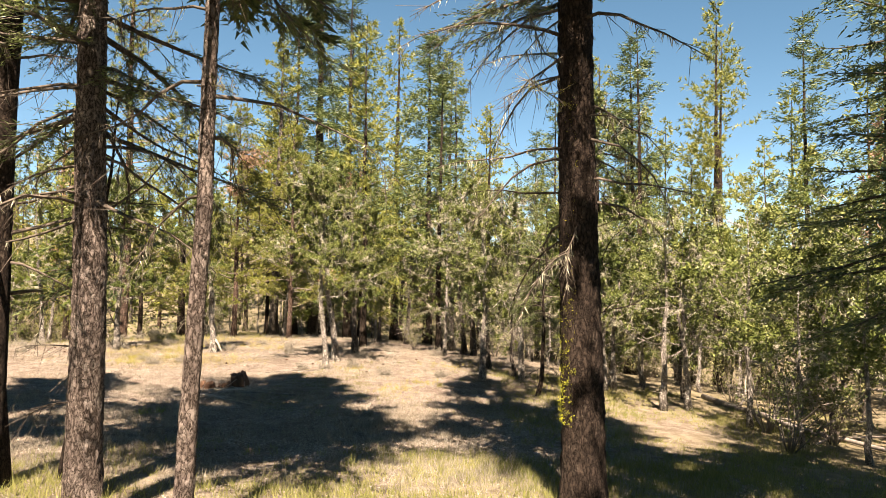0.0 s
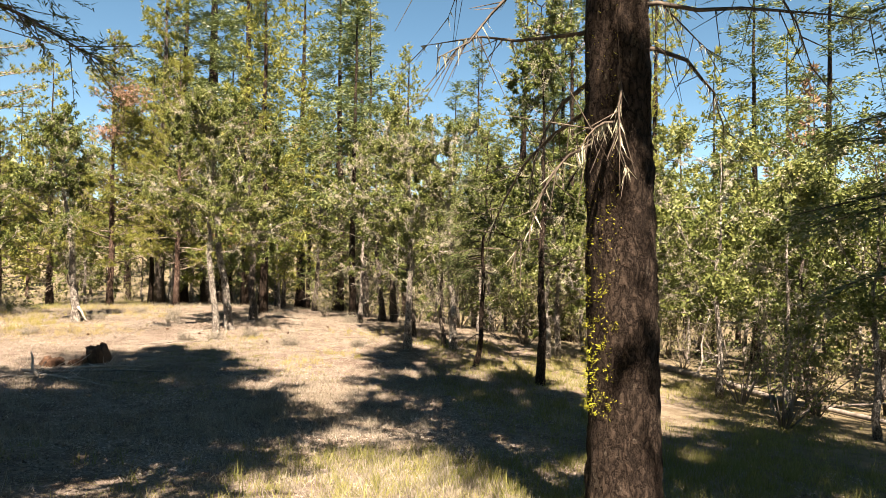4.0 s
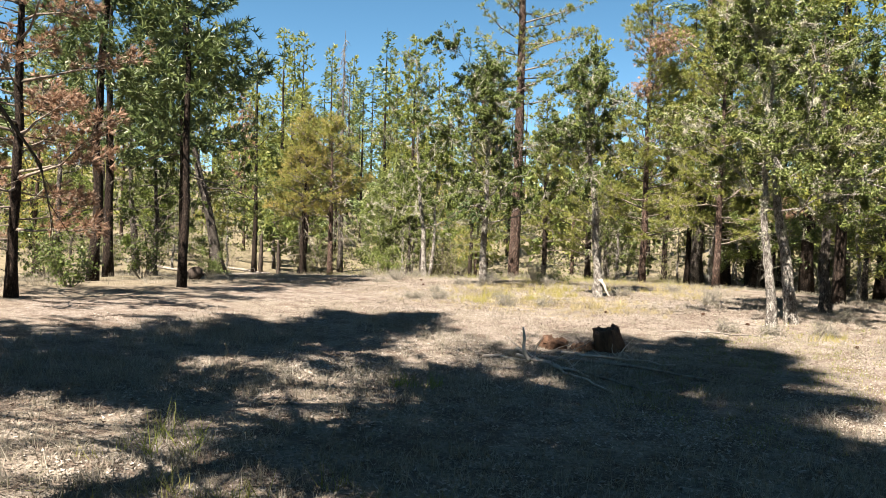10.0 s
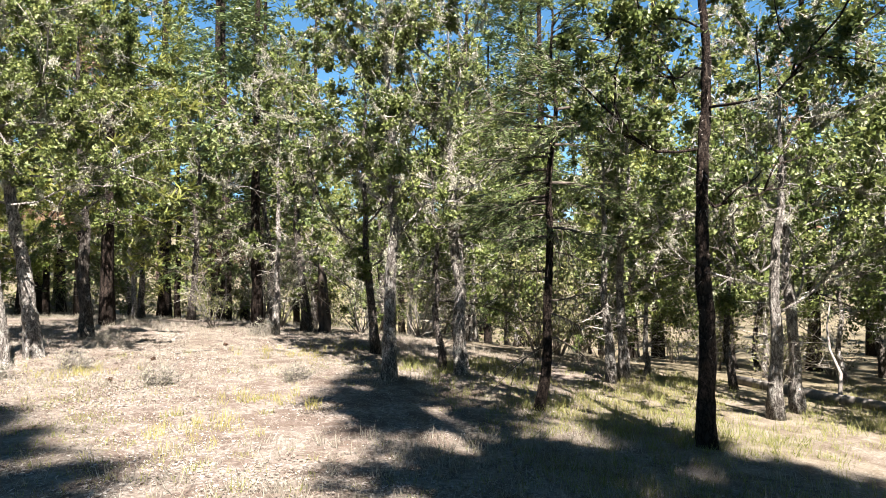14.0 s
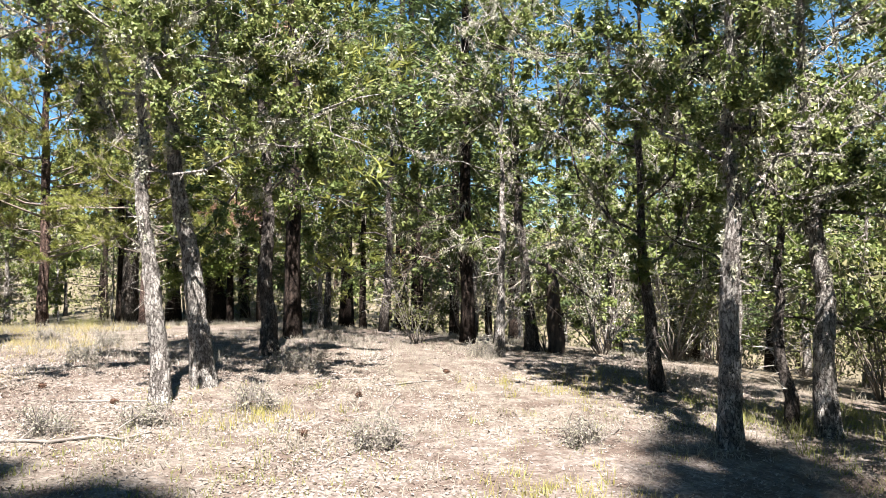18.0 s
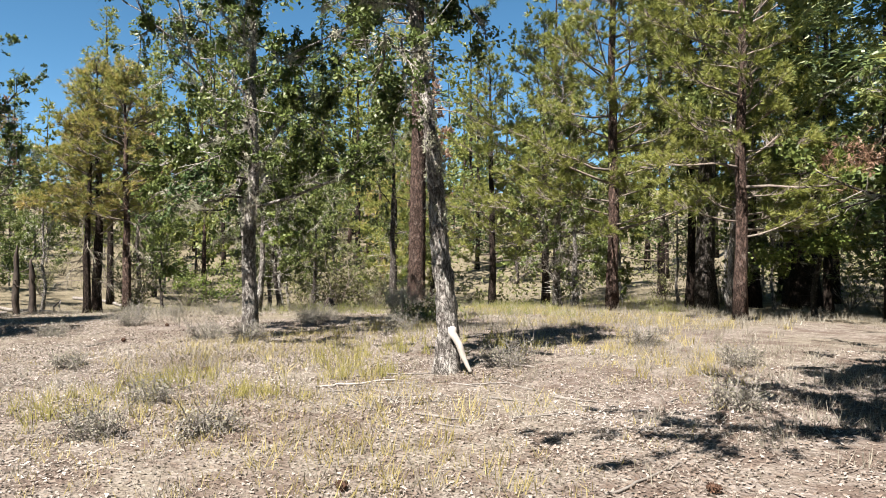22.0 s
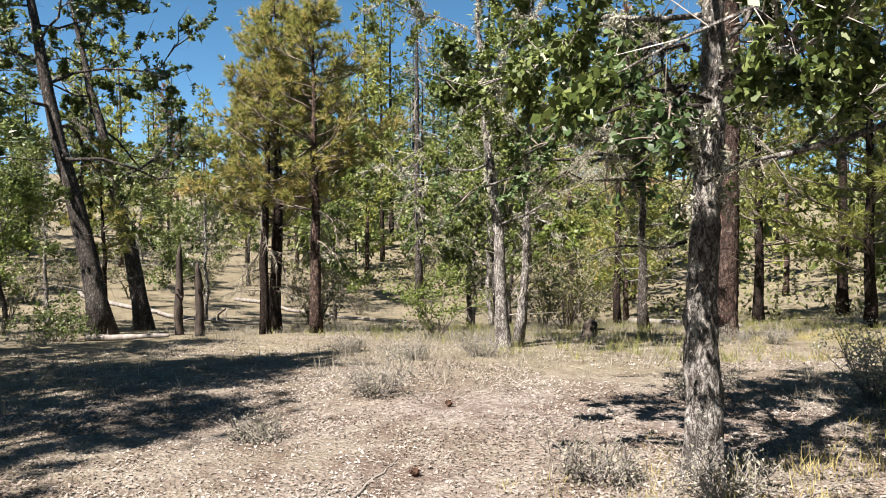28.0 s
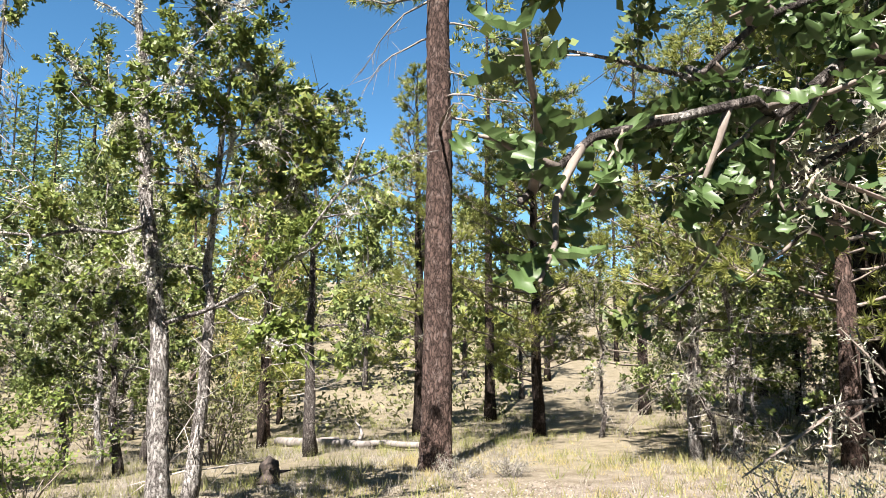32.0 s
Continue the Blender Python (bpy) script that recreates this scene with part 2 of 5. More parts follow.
def soil():
    m = Nodes("dry ground")
    fine = m.node("TexVoronoi", Vector=m.coords(30, 30, 30), Scale=1.0)
    speck = m.node("TexNoise", Vector=m.coords(55, 55, 55), Scale=1.0, Detail=3.0)
    wide = m.node("TexNoise", Vector=m.coords(0.275, 0.275, 0.275), Scale=1.0, Detail=5.0, Roughness=0.6)
    mid = m.node("TexNoise", Vector=m.coords(2.6, 2.6, 2.6), Scale=1.0, Detail=5.0, Roughness=0.7)
    chips = m.ramp(fine.outputs["Color"], (0.1, (0.061, 0.047, 0.038)), (0.45, (0.148, 0.125, 0.110)), (0.8, (0.271, 0.246, 0.226)))
    base = m.mix(speck.outputs["Fac"], chips, (0.139, 0.121, 0.105))
    patch = m.ramp(wide.outputs["Fac"], (0.40, (0, 0, 0)), (0.62, (0.5, 0.5, 0.5)))
    color = m.mix(patch, base, (0.160, 0.147, 0.112))
    dirt = m.ramp(mid.outputs["Fac"], (0.44, (0, 0, 0)), (0.60, (0.9, 0.9, 0.9)))
    color = m.mix(dirt, color, m.mix(speck.outputs["Fac"], (0.054, 0.039, 0.031), (0.116, 0.090, 0.074)))
    flake = m.node("TexVoronoi", Vector=m.coords(17, 17, 17), Scale=1.0)
    pale = m.ramp(flake.outputs["Distance"], (0.10, (0.8, 0.8, 0.8)), (0.2, (0, 0, 0)))
    color = m.mix(pale, color, m.ramp(flake.outputs["Color"], (0.2, (0.084, 0.062, 0.047)), (0.7, (0.307, 0.281, 0.252))))
    spot = m.node("TexCoord")
    reach = m.node("VectorMath", {"operation": "DISTANCE"})
    m.put(reach.inputs[0], m.node("Mapping", Vector=spot.outputs["Object"], Location=(0.5, -1.4, 0), Scale=(0.085, 0.068, 0.0)).outputs["Vector"])
    reach.inputs[1].default_value = (0, 0, 0)
    edge = m.node("Math", {"operation": "ADD"})
    m.put(edge.inputs[0], reach.outputs["Value"])
    m.put(edge.inputs[1], wide.outputs["Fac"])
    span = m.node("MapRange", Value=edge.outputs[0])
    span.inputs["From Min"].default_value, span.inputs["From Max"].default_value = 1.25, 1.75
    straw = m.mix(speck.outputs["Fac"], (0.205, 0.180, 0.130), (0.105, 0.092, 0.060))
    straw = m.mix(m.ramp(mid.outputs["Fac"], (0.40, (0, 0, 0)), (0.62, (0.8, 0.8, 0.8))), straw, (0.088, 0.076, 0.048))
    color = m.mix(span.outputs["Result"], color, straw)
    height = m.node("Math", {"operation": "ADD"})
    m.put(height.inputs[0], fine.outputs["Distance"])
    m.put(height.inputs[1], speck.outputs["Fac"])
    m.bump(height.outputs[0], 0.8, 0.025)
    return m.end(color, 0.95, 0.1)


SOIL = soil()


# ---- the lie of the land: broad swells ----
SWELLS = [-0.57, -0.94, -1.34, -0.55, -0.92, -1.1, 0.21, 1.24, 0.52, 1.01, 0.19, -0.62, -0.66, -0.62, -1.11,
          -0.82, -0.62, 0.55, 1.01, 0.11, 0.3, 1.71, 0.35, 0.12, 0.45, -0.31, -1.4, -0.17, -1.12, -1.92]


def land(x, y):
    x, y = np.asarray(x, float), np.asarray(y, float)
    far = np.clip((np.hypot(x + 6, y - 18) - 50) / 50, 0, 2.2) * np.clip(0.4 + (y - 18) / 100 - (x + 6) / 200, 0, 1.2)
    z = -0.11 - 1.21 * np.tanh(x / 40) - 0.74 * np.tanh((y - 20) / 40) + 5.23 * far
    for i, a in enumerate(SWELLS):
        cx, cy = -30 + 10 * (i // 6), -2 + 10 * (i % 6)
        z = z + a * np.exp(-((x - cx) ** 2 + (y - cy) ** 2) / 200.0)
    return z + 0.025 * np.sin(1.9 * x + 0.7 * y) * np.sin(1.3 * y - 0.9 * x + 1)



def lay(x, y):
    return float(land(x, y))


# ---- mesh building ----
class Geo:
    """Points and faces that grow piece by piece into one mesh."""

    def __init__(self):
        self.v, self.q, self.t, self.n = [], [], [], 0

    def add(self, v, q=None, t=None):
        if q is not None:
            self.q.append(np.asarray(q) + self.n)
        if t is not None:
            self.t.append(np.asarray(t) + self.n)
        self.v.append(v)
        self.n += len(v)

    def mesh(self, name, material, smooth=False):
        me = bpy.data.meshes.new(name)
        v = np.concatenate(self.v) if self.v else np.zeros((0, 3))
        q = np.concatenate(self.q).reshape(-1, 4) if self.q else np.zeros((0, 4), int)
        t = np.concatenate(self.t).reshape(-1, 3) if self.t else np.zeros((0, 3), int)
        me.vertices.add(len(v))
        me.vertices.foreach_set("co", v.astype(np.float32).ravel())
        loops = np.concatenate([q.ravel(), t.ravel()]).astype(np.int32)
        me.loops.add(len(loops))
        me.loops.foreach_set("vertex_index", loops)
        me.polygons.add(len(q) + len(t))
        start = np.concatenate([np.arange(len(q)) * 4, 4 * len(q) + np.arange(len(t)) * 3]).astype(np.int32)
        me.polygons.foreach_set("loop_start", start)
        if smooth:
            me.polygons.foreach_set("use_smooth", np.ones(len(start), bool))
        me.update(calc_edges=True)
        me.materials.append(material)
        return me


def part(name, geo, material, parent, label="", smooth=False, kind=""):
    ob = new(name, geo.mesh(name, material, smooth))
    ob.parent = parent
    return tagged(ob, label, kind=kind)


def thing(name, x, y, label, category, group="", z=None, turn=0.0):
    ob = new(name)
    ob.empty_display_size = 0.2
    ob.matrix_basis = pose(x, y, lay(x, y) if z is None else z, 0, 0, turn)
    return tagged(ob, label, category, group)


def solo(name, geo, material, x, y, label, category, group="", z=None, kind="", smooth=False):
    ob = new(name, geo.mesh(name, material, smooth))
    ob.location = (x, y, lay(x, y) if z is None else z)
    return tagged(ob, label, category, group, kind)


def unit(v):
    return v / np.maximum(np.linalg.norm(v, axis=-1, keepdims=True), 1e-9)


def tube(geo, pts, rad, sides=6, rough=0.0, rng=None):
    pts, rad = np.asarray(pts, float), np.asarray(rad, float)
    n = len(pts)
    d = unit(np.gradient(pts, axis=0))
    ref = np.array([0.0, 1.0, 0.0]) if abs(d[:, 1].mean()) < 0.7 else np.array([1.0, 0.0, 0.0])
    u = unit(np.cross(d, ref))
    w = np.cross(d, u)
    a = np.arange(sides) * 2 * np.pi / sides
    rr = rad[:, None] * (1 + (rough * rng.normal(size=(n, sides)) if rough else np.zeros((n, sides))))
    v = pts[:, None] + rr[..., None] * (np.cos(a)[None, :, None] * u[:, None] + np.sin(a)[None, :, None] * w[:, None])
    i, j = np.meshgrid(np.arange(n - 1), np.arange(sides), indexing="ij")
    k = (j + 1) % sides
    q = np.stack([i * sides + j, i * sides + k, (i + 1) * sides + k, (i + 1) * sides + j], -1).reshape(-1, 4)
    tip = np.concatenate([v.reshape(-1, 3), pts[-1:] + d[-1:] * rad[-1], pts[:1]])
    m, top = n * sides, (n - 1) * sides
    s = np.arange(sides)
    t = np.concatenate([np.stack([top + s, top + (s + 1) % sides, np.full(sides, m)], 1), np.stack([(s + 1) % sides, s, np.full(sides, m + 1)], 1)])
    geo.add(tip, q, t)


def rods(geo, a, b, ra, rb):
    """Many straight three-sided twigs at once."""
    d = unit(b - a)
    u = unit(np.cross(d, np.array([0.31, 0.52, 0.79])))
    w = np.cross(d, u)
    c, s = np.cos([0, 2.094, 4.189]), np.sin([0, 2.094, 4.189])
    ring = c[None, :, None] * u[:, None] + s[None, :, None] * w[:, None]
    v = np.concatenate([a[:, None] + ring * np.broadcast_to(ra, len(a))[:, None, None], b[:, None] + ring * np.broadcast_to(rb, len(a))[:, None, None]], 1)
    q = np.array([[0, 1, 4, 3], [1, 2, 5, 4], [2, 0, 3, 5]])
    geo.add(v.reshape(-1, 3), (np.arange(len(a))[:, None, None] * 6 + q[None]).reshape(-1, 4))


def kites(geo, c, d, length, width, rng, flat=None):
    """Leaves: four-cornered, along d from c, each turned at random about d (or facing flat)."""
    n = len(c)
    d = unit(d)
    nrm = rng.normal(size=(n, 3)) if flat is None else rng.normal(size=(n, 3)) * 0.75 + flat
    side = unit(np.cross(d, nrm))
    length, width = np.broadcast_to(length, n)[:, None], np.broadcast_to(width, n)[:, None]
    fold = np.cross(side, d) * width * rng.uniform(-0.1, 0.45, (n, 1))
    mid = c + d * length * 0.5 + fold
    v = np.stack([c, mid + side * width / 2, c + d * length, mid - side * width / 2], 1)
    geo.add(v.reshape(-1, 3), np.arange(4 * n).reshape(-1, 4))


def lobes(geo, c, d, length, width, rng, flat):
    """Oak leaves seen from near: a folded blade with three pairs of round lobes."""
    n = len(c)
    d = unit(d)
    side = unit(np.cross(d, rng.normal(size=(n, 3)) * 0.75 + flat))
    up = np.cross(side, d)
    length, width = np.broadcast_to(length, n)[:, None], np.broadcast_to(width, n)[:, None]
    us, ws = (0.0, 0.27, 0.42, 0.68, 1.0), (0.06, 0.70, 0.30, 1.0, 0.30)
    curl = rng.uniform(-0.05, 0.30, (n, 1))
    rows = []
    for u, w in zip(us, ws):
        mid = c + d * length * u - up * length * curl * u * u
        rows += [mid + side * width / 2 * w, mid - side * width / 2 * w + up * width * 0.1 * w]
    q = np.array([[2 * i, 2 * i + 1, 2 * i + 3, 2 * i + 2] for i in range(4)])
    geo.add(np.stack(rows, 1).reshape(-1, 3), (np.arange(n)[:, None, None] * 10 + q[None]).reshape(-1, 4))


def darts(geo, c, d, length, width, rng, flat):
    """Three-cornered leaves, for trees that are never seen from near."""
    n = len(c)
    d = unit(d)
    side = unit(np.cross(d, rng.normal(size=(n, 3)) * 0.75 + flat))
    length, width = np.broadcast_to(length, n)[:, None], np.broadcast_to(width, n)[:, None]
    v = np.stack([c - side * width / 2, c + side * width / 2, c + d * length], 1)
    geo.add(v.reshape(-1, 3), t=np.arange(3 * n).reshape(-1, 3))


def needles(geo, c, d, spread, count, length, width, rng):
    """Tufts of needles: count thin triangles round d from each c."""
    n = len(c)
    dd = unit(np.repeat(unit(d), count, 0) + spread * rng.normal(size=(n * count, 3)))
    cc = np.repeat(c, count, 0)
    side = unit(np.cross(dd, rng.normal(size=dd.shape))) * width / 2
    ll = length * rng.uniform(0.7, 1.15, (n * count, 1))
    v = np.stack([cc - side, cc + side, cc + dd * ll], 1)
    geo.add(v.reshape(-1, 3), t=np.arange(3 * n * count).reshape(-1, 3))


def along(pts, u):
    """Points at shares u of a path."""
    pts = np.asarray(pts)
    f = np.clip(u, 0, 0.9999) * (len(pts) - 1)
    i = f.astype(int)
    return pts[i] + (pts[i + 1] - pts[i]) * (f - i)[:, None]


def wander(p, d, length, steps, wobble, lift, rng):
    out, d = [np.array(p, float)], np.array(d, float)
    for _ in range(steps):
        d = d + wobble * rng.normal(size=3) + np.array([0, 0, lift])
        d /= np.linalg.norm(d)
        out.append(out[-1] + d * length / steps)
    return np.array(out)


def stem(h, r, lean, wobble, rng, rings=12, flare=0.4, power=0.8):
    s = np.linspace(0, 1, rings)
    bend = np.cumsum(rng.normal(size=(rings, 2)) * wobble, 0)
    bend -= bend[0]
    p = np.stack([lean[0] * h * s + bend[:, 0], lean[1] * h * s + bend[:, 1], h * s - 0.12 * (s == 0)], 1)
    rad = r * ((1 - 0.97 * s) ** power + flare * np.exp(-h * s / 0.22))
    return p, np.maximum(rad, 0.012)


def bark_skin(p, rad, sides, rng, relief):
    """A trunk seen from near: many rings, with ridges and plates standing out."""
    g = Geo()
    tube(g, p, rad, sides)
    v = g.v[0]
    n = len(p)
    body = v[: n * sides].reshape(n, sides, 3)
    out = unit(body - p[:, None])
    off = rng.uniform(0, 50)
    for i in range(n):
        for j in range(sides):
            a = 2 * np.pi * j / sides
            k = rad[i] * 16
            q = Vector((math.cos(a) * k + off, math.sin(a) * k, body[i, j, 2] * 5.0))
            d = noise.voronoi(q, distance_metric="DISTANCE")[0]
            lift = min(1.0, (d[1] - d[0]) * 2.2) - 0.55 + 0.35 * noise.noise(q * 2.3)
            body[i, j] += out[i, j] * relief * lift
    return g


def oak(x, y, h, r, seed, lean=(0, 0), leaves=12000, base=0.22, spread=0.30, lichen=1.0, skin=None, leaf=None,
        size=0.066, limbs=None, near=False, wobble=0.04, label="", group="oak trees", lod=0):
    rng = np.random.default_rng(seed)
    tree = thing("oak_tree", x, y, label or "grey-barked oak with green leaves and pale beard lichen", "tree", group)
    skin = skin or OAK_BARK
    p, rad = stem(h * 0.80, r, lean, wobble, rng, 14, power=1.0)
    if near:
        fine = np.linspace(0, 1, 70)
        rf = r * ((1 - 0.97 * fine) ** 1.0 + 0.45 * np.exp(-h * 0.80 * fine / 0.2))
        part("trunk", bark_skin(along(p, fine), np.maximum(rf, 0.012), 22, rng, min(0.022, r * 0.2)), skin, tree, smooth=True)
    else:
        g = Geo()
        tube(g, p, rad, (8, 6, 5)[lod], 0.06, rng)
        part("trunk", g, skin, tree, smooth=True)
    n = limbs or (int(9 + h * 0.6), 10, 8)[lod]
    subs, tw = (6, 4, 2)[lod], (5, 4, 3)[lod]
    wood, twigs, ends, dirs, knots, streaks = Geo(), Geo(), [], [], [], []
    for i in range(n):
        s = base + (1 - base) * ((i + 0.5) / n) ** 0.85 * 0.97
        p0 = along(p, np.array([s]))[0]
        az = i * 2.4 + rng.uniform(-0.5, 0.5)
        share = (s - base) / (1 - base)
        up = -0.12 + 0.95 * share + rng.uniform(-0.2, 0.35)
        length = h * spread * (1.0 - 0.5 * share) * rng.uniform(0.6, 1.15)
        limb = wander(p0, (math.cos(az), math.sin(az), up), length, 6, 0.33, 0.05, rng)
        rl = float(np.interp(s, np.linspace(0, 1, len(rad)), rad)) * 0.5
        if near or lod == 0:
            lg = Geo()
            tube(lg, limb, np.linspace(rl * 0.62, 0.008, 7), 5)
            part("limb", lg, skin, tree, smooth=True)
        elif lod < 2:
            tube(wood, limb[::2], np.linspace(rl, 0.012, 4), 3)
            if lod == 1:
                q = along(limb, rng.uniform(0.2, 1, 3))
                rods(wood, q, q + unit(rng.normal(size=(3, 3))) * rng.uniform(0.3, 0.8, (3, 1)), 0.008, 0.004)
        knots.append(along(limb, rng.uniform(0.15, 1, 6)))
        u0 = rng.uniform(0.08, 0.75, 3)
        streaks.append(np.stack([along(limb, u0), along(limb, u0 + rng.uniform(0.04, 0.16, 3))], 1))
        for _ in range(subs):
            u = rng.uniform(0.2, 1.0)
            q0 = along(limb, np.array([u]))[0]
            d = unit(limb[-1] - limb[0]) + rng.normal(size=3) * 0.8 + np.array([0, 0, 0.05])
            sub = wander(q0, d, length * rng.uniform(0.25, 0.5), 3, 0.28, 0.03, rng)
            if lod == 0:
                tube(wood, sub, np.linspace(0.011 + 0.004 * h / 9, 0.005, 4), 3)
            knots.append(along(sub, rng.uniform(0, 1, 5)))
            u0 = rng.uniform(0.0, 0.6, 2)
            streaks.append(np.stack([along(sub, u0), along(sub, u0 + rng.uniform(0.08, 0.38, 2))], 1))
            a = along(sub, rng.uniform(0.1, 1.0, tw))
            dd = unit(unit(sub[-1] - sub[0]) + rng.normal(size=(tw, 3)) * 0.9)
            b = a + dd * rng.uniform(0.15, 0.45, (tw, 1)) * (0.6 + h / 20)
            if lod == 0:
                rods(twigs, a, b, 0.005, 0.002)
            ends.append((a, b))
            dirs.append(dd)
    if lod < 2 and not near:
        q = along(p, rng.uniform(0.09, base + 0.12, 16))
        e = q + unit(rng.normal(size=(16, 3)) * [1, 1, 0.35]) * rng.uniform(0.2, 0.8, (16, 1)) * h / 8
        rods(twigs if lod == 0 else wood, q, e, 0.010, 0.003)
        f = q + (e - q) * 0.6
        rods(twigs if lod == 0 else wood, f, f + rng.normal(size=(16, 3)) * 0.2, 0.006, 0.002)
    if lod < 2:
        kp = np.concatenate(knots)
        m = (1000, 300)[lod]
        q = kp[rng.integers(0, len(kp), m)]
        low = rng.uniform(0, 1, m) < 0.35
        q[low] = along(p, rng.uniform(0.12, 0.7, low.sum()))
        darts(twigs, q, rng.normal(size=(m, 3)) + [0, 0, -0.35], rng.uniform(0.06, 0.28, m) * (0.7 + h / 20), (0.008, 0.016)[lod], rng, np.array([0, -0.6, 0.2]))
    if wood.n:
        part("branchwork", wood, skin, tree, kind="stuff")
    if twigs.n:
        part("twigwork", twigs, GREY_TWIG, tree, kind="stuff")
    a, b, dd = np.concatenate([e[0] for e in ends]), np.concatenate([e[1] for e in ends]), np.concatenate(dirs)
    spray = (7, 8, 8)[lod]
    m = leaves // spray
    full = rng.exponential(size=len(a)) ** 1.2
    k = rng.choice(len(a), m, p=full / full.sum())
    mid = a[k] + (b[k] - a[k]) * rng.choice([0.35, 0.7, 1.0, 1.0], (m, 1)) + rng.normal(size=(m, 3)) * (0.03, 0.09, 0.25)[lod]
    leaves = m * spray
    c = np.repeat(mid, spray, 0) + rng.normal(size=(leaves, 3)) * (0.022, 0.055, 0.2)[lod]
    crown = Geo()
    way = np.repeat(dd[k], spray, 0) * 0.5 + rng.normal(size=(leaves, 3)) * 0.8 + np.array([0, 0, -0.15])
    long, wide = size * rng.uniform(0.6, 1.2, leaves) * (1 if near else 1.1), size * 0.66 * rng.uniform(0.7, 1.2, leaves) * (1 if near in ("lobed", "kites") else 1.3)
    first = leaves // 6 if near == "lobed" else 0
    if first:
        lobes(crown, c[:first], way[:first], long[:first], wide[:first], rng, np.array([0, -0.25, 0.4]))
    (kites if near in ("lobed", "kites") else darts)(crown, c[first:], way[first:], long[first:], wide[first:], rng, np.array([0, -0.25, 0.4]))
    part("crown", crown, leaf or OAK_LEAF, tree, "green oak leaves")
    if lichen > 0 and lod < 2:
        run = np.concatenate(streaks)
        each = (90 if near == "lobed" else 46, 14)[lod]
        m = int((120, 46)[lod] * lichen)
        run = run[rng.integers(0, len(run), m)]
        u = rng.uniform(0, 1, (m, each, 1))
        thick = np.repeat(rng.uniform(0.3, 1.0, m) ** 1.3, each)[:, None]
        c = (run[:, None, 0] * (1 - u) + run[:, None, 1] * u).reshape(-1, 3)
        c = c + rng.normal(size=c.shape) * np.array([0.036, 0.036, 0.045]) * thick + np.array([0, 0, -0.015])
        m = len(c)
        moss = Geo()
        darts(moss, c, rng.normal(size=(m, 3)) * 0.8 + np.array([0, 0, -0.7]), rng.uniform(0.02, 0.055, m) * (0.7 if near == "lobed" else 1, 1.9)[lod], rng.uniform(0.006, 0.016, m) * (0.7 if near == "lobed" else 1, 2.6)[lod], rng, np.array([0, -0.3, 0]))
        if near and lichen > 1.5:
            m = int(34 * lichen)
            hub = np.concatenate([along(p, rng.uniform(0.26, 0.85, m)), kp[rng.integers(0, len(kp), m)]])
            swell = rng.uniform(0.35, 1.0, len(hub)) ** 1.5
            away = rng.normal(size=(len(hub), 3)) * [1, 1, 0.4]
            hub[:m] += unit(away[:m]) * np.interp(hub[:m, 2], p[:, 2], rad)[:, None]
            k = np.repeat(np.arange(len(hub)), 44)
            c = hub[k] + rng.normal(size=(len(k), 3)) * [0.032, 0.032, 0.06] * swell[k][:, None]
            darts(moss, c, rng.normal(size=(len(k), 3)) + unit(away)[k] * 0.8 + [0, 0, -0.3], rng.uniform(0.02, 0.05, len(k)), rng.uniform(0.010, 0.024, len(k)), rng, np.array([0, -0.5, 0.2]))
        part("lichen", moss, LICHEN, tree, "pale grey-green lichen tufts", kind="stuff")
    return tree


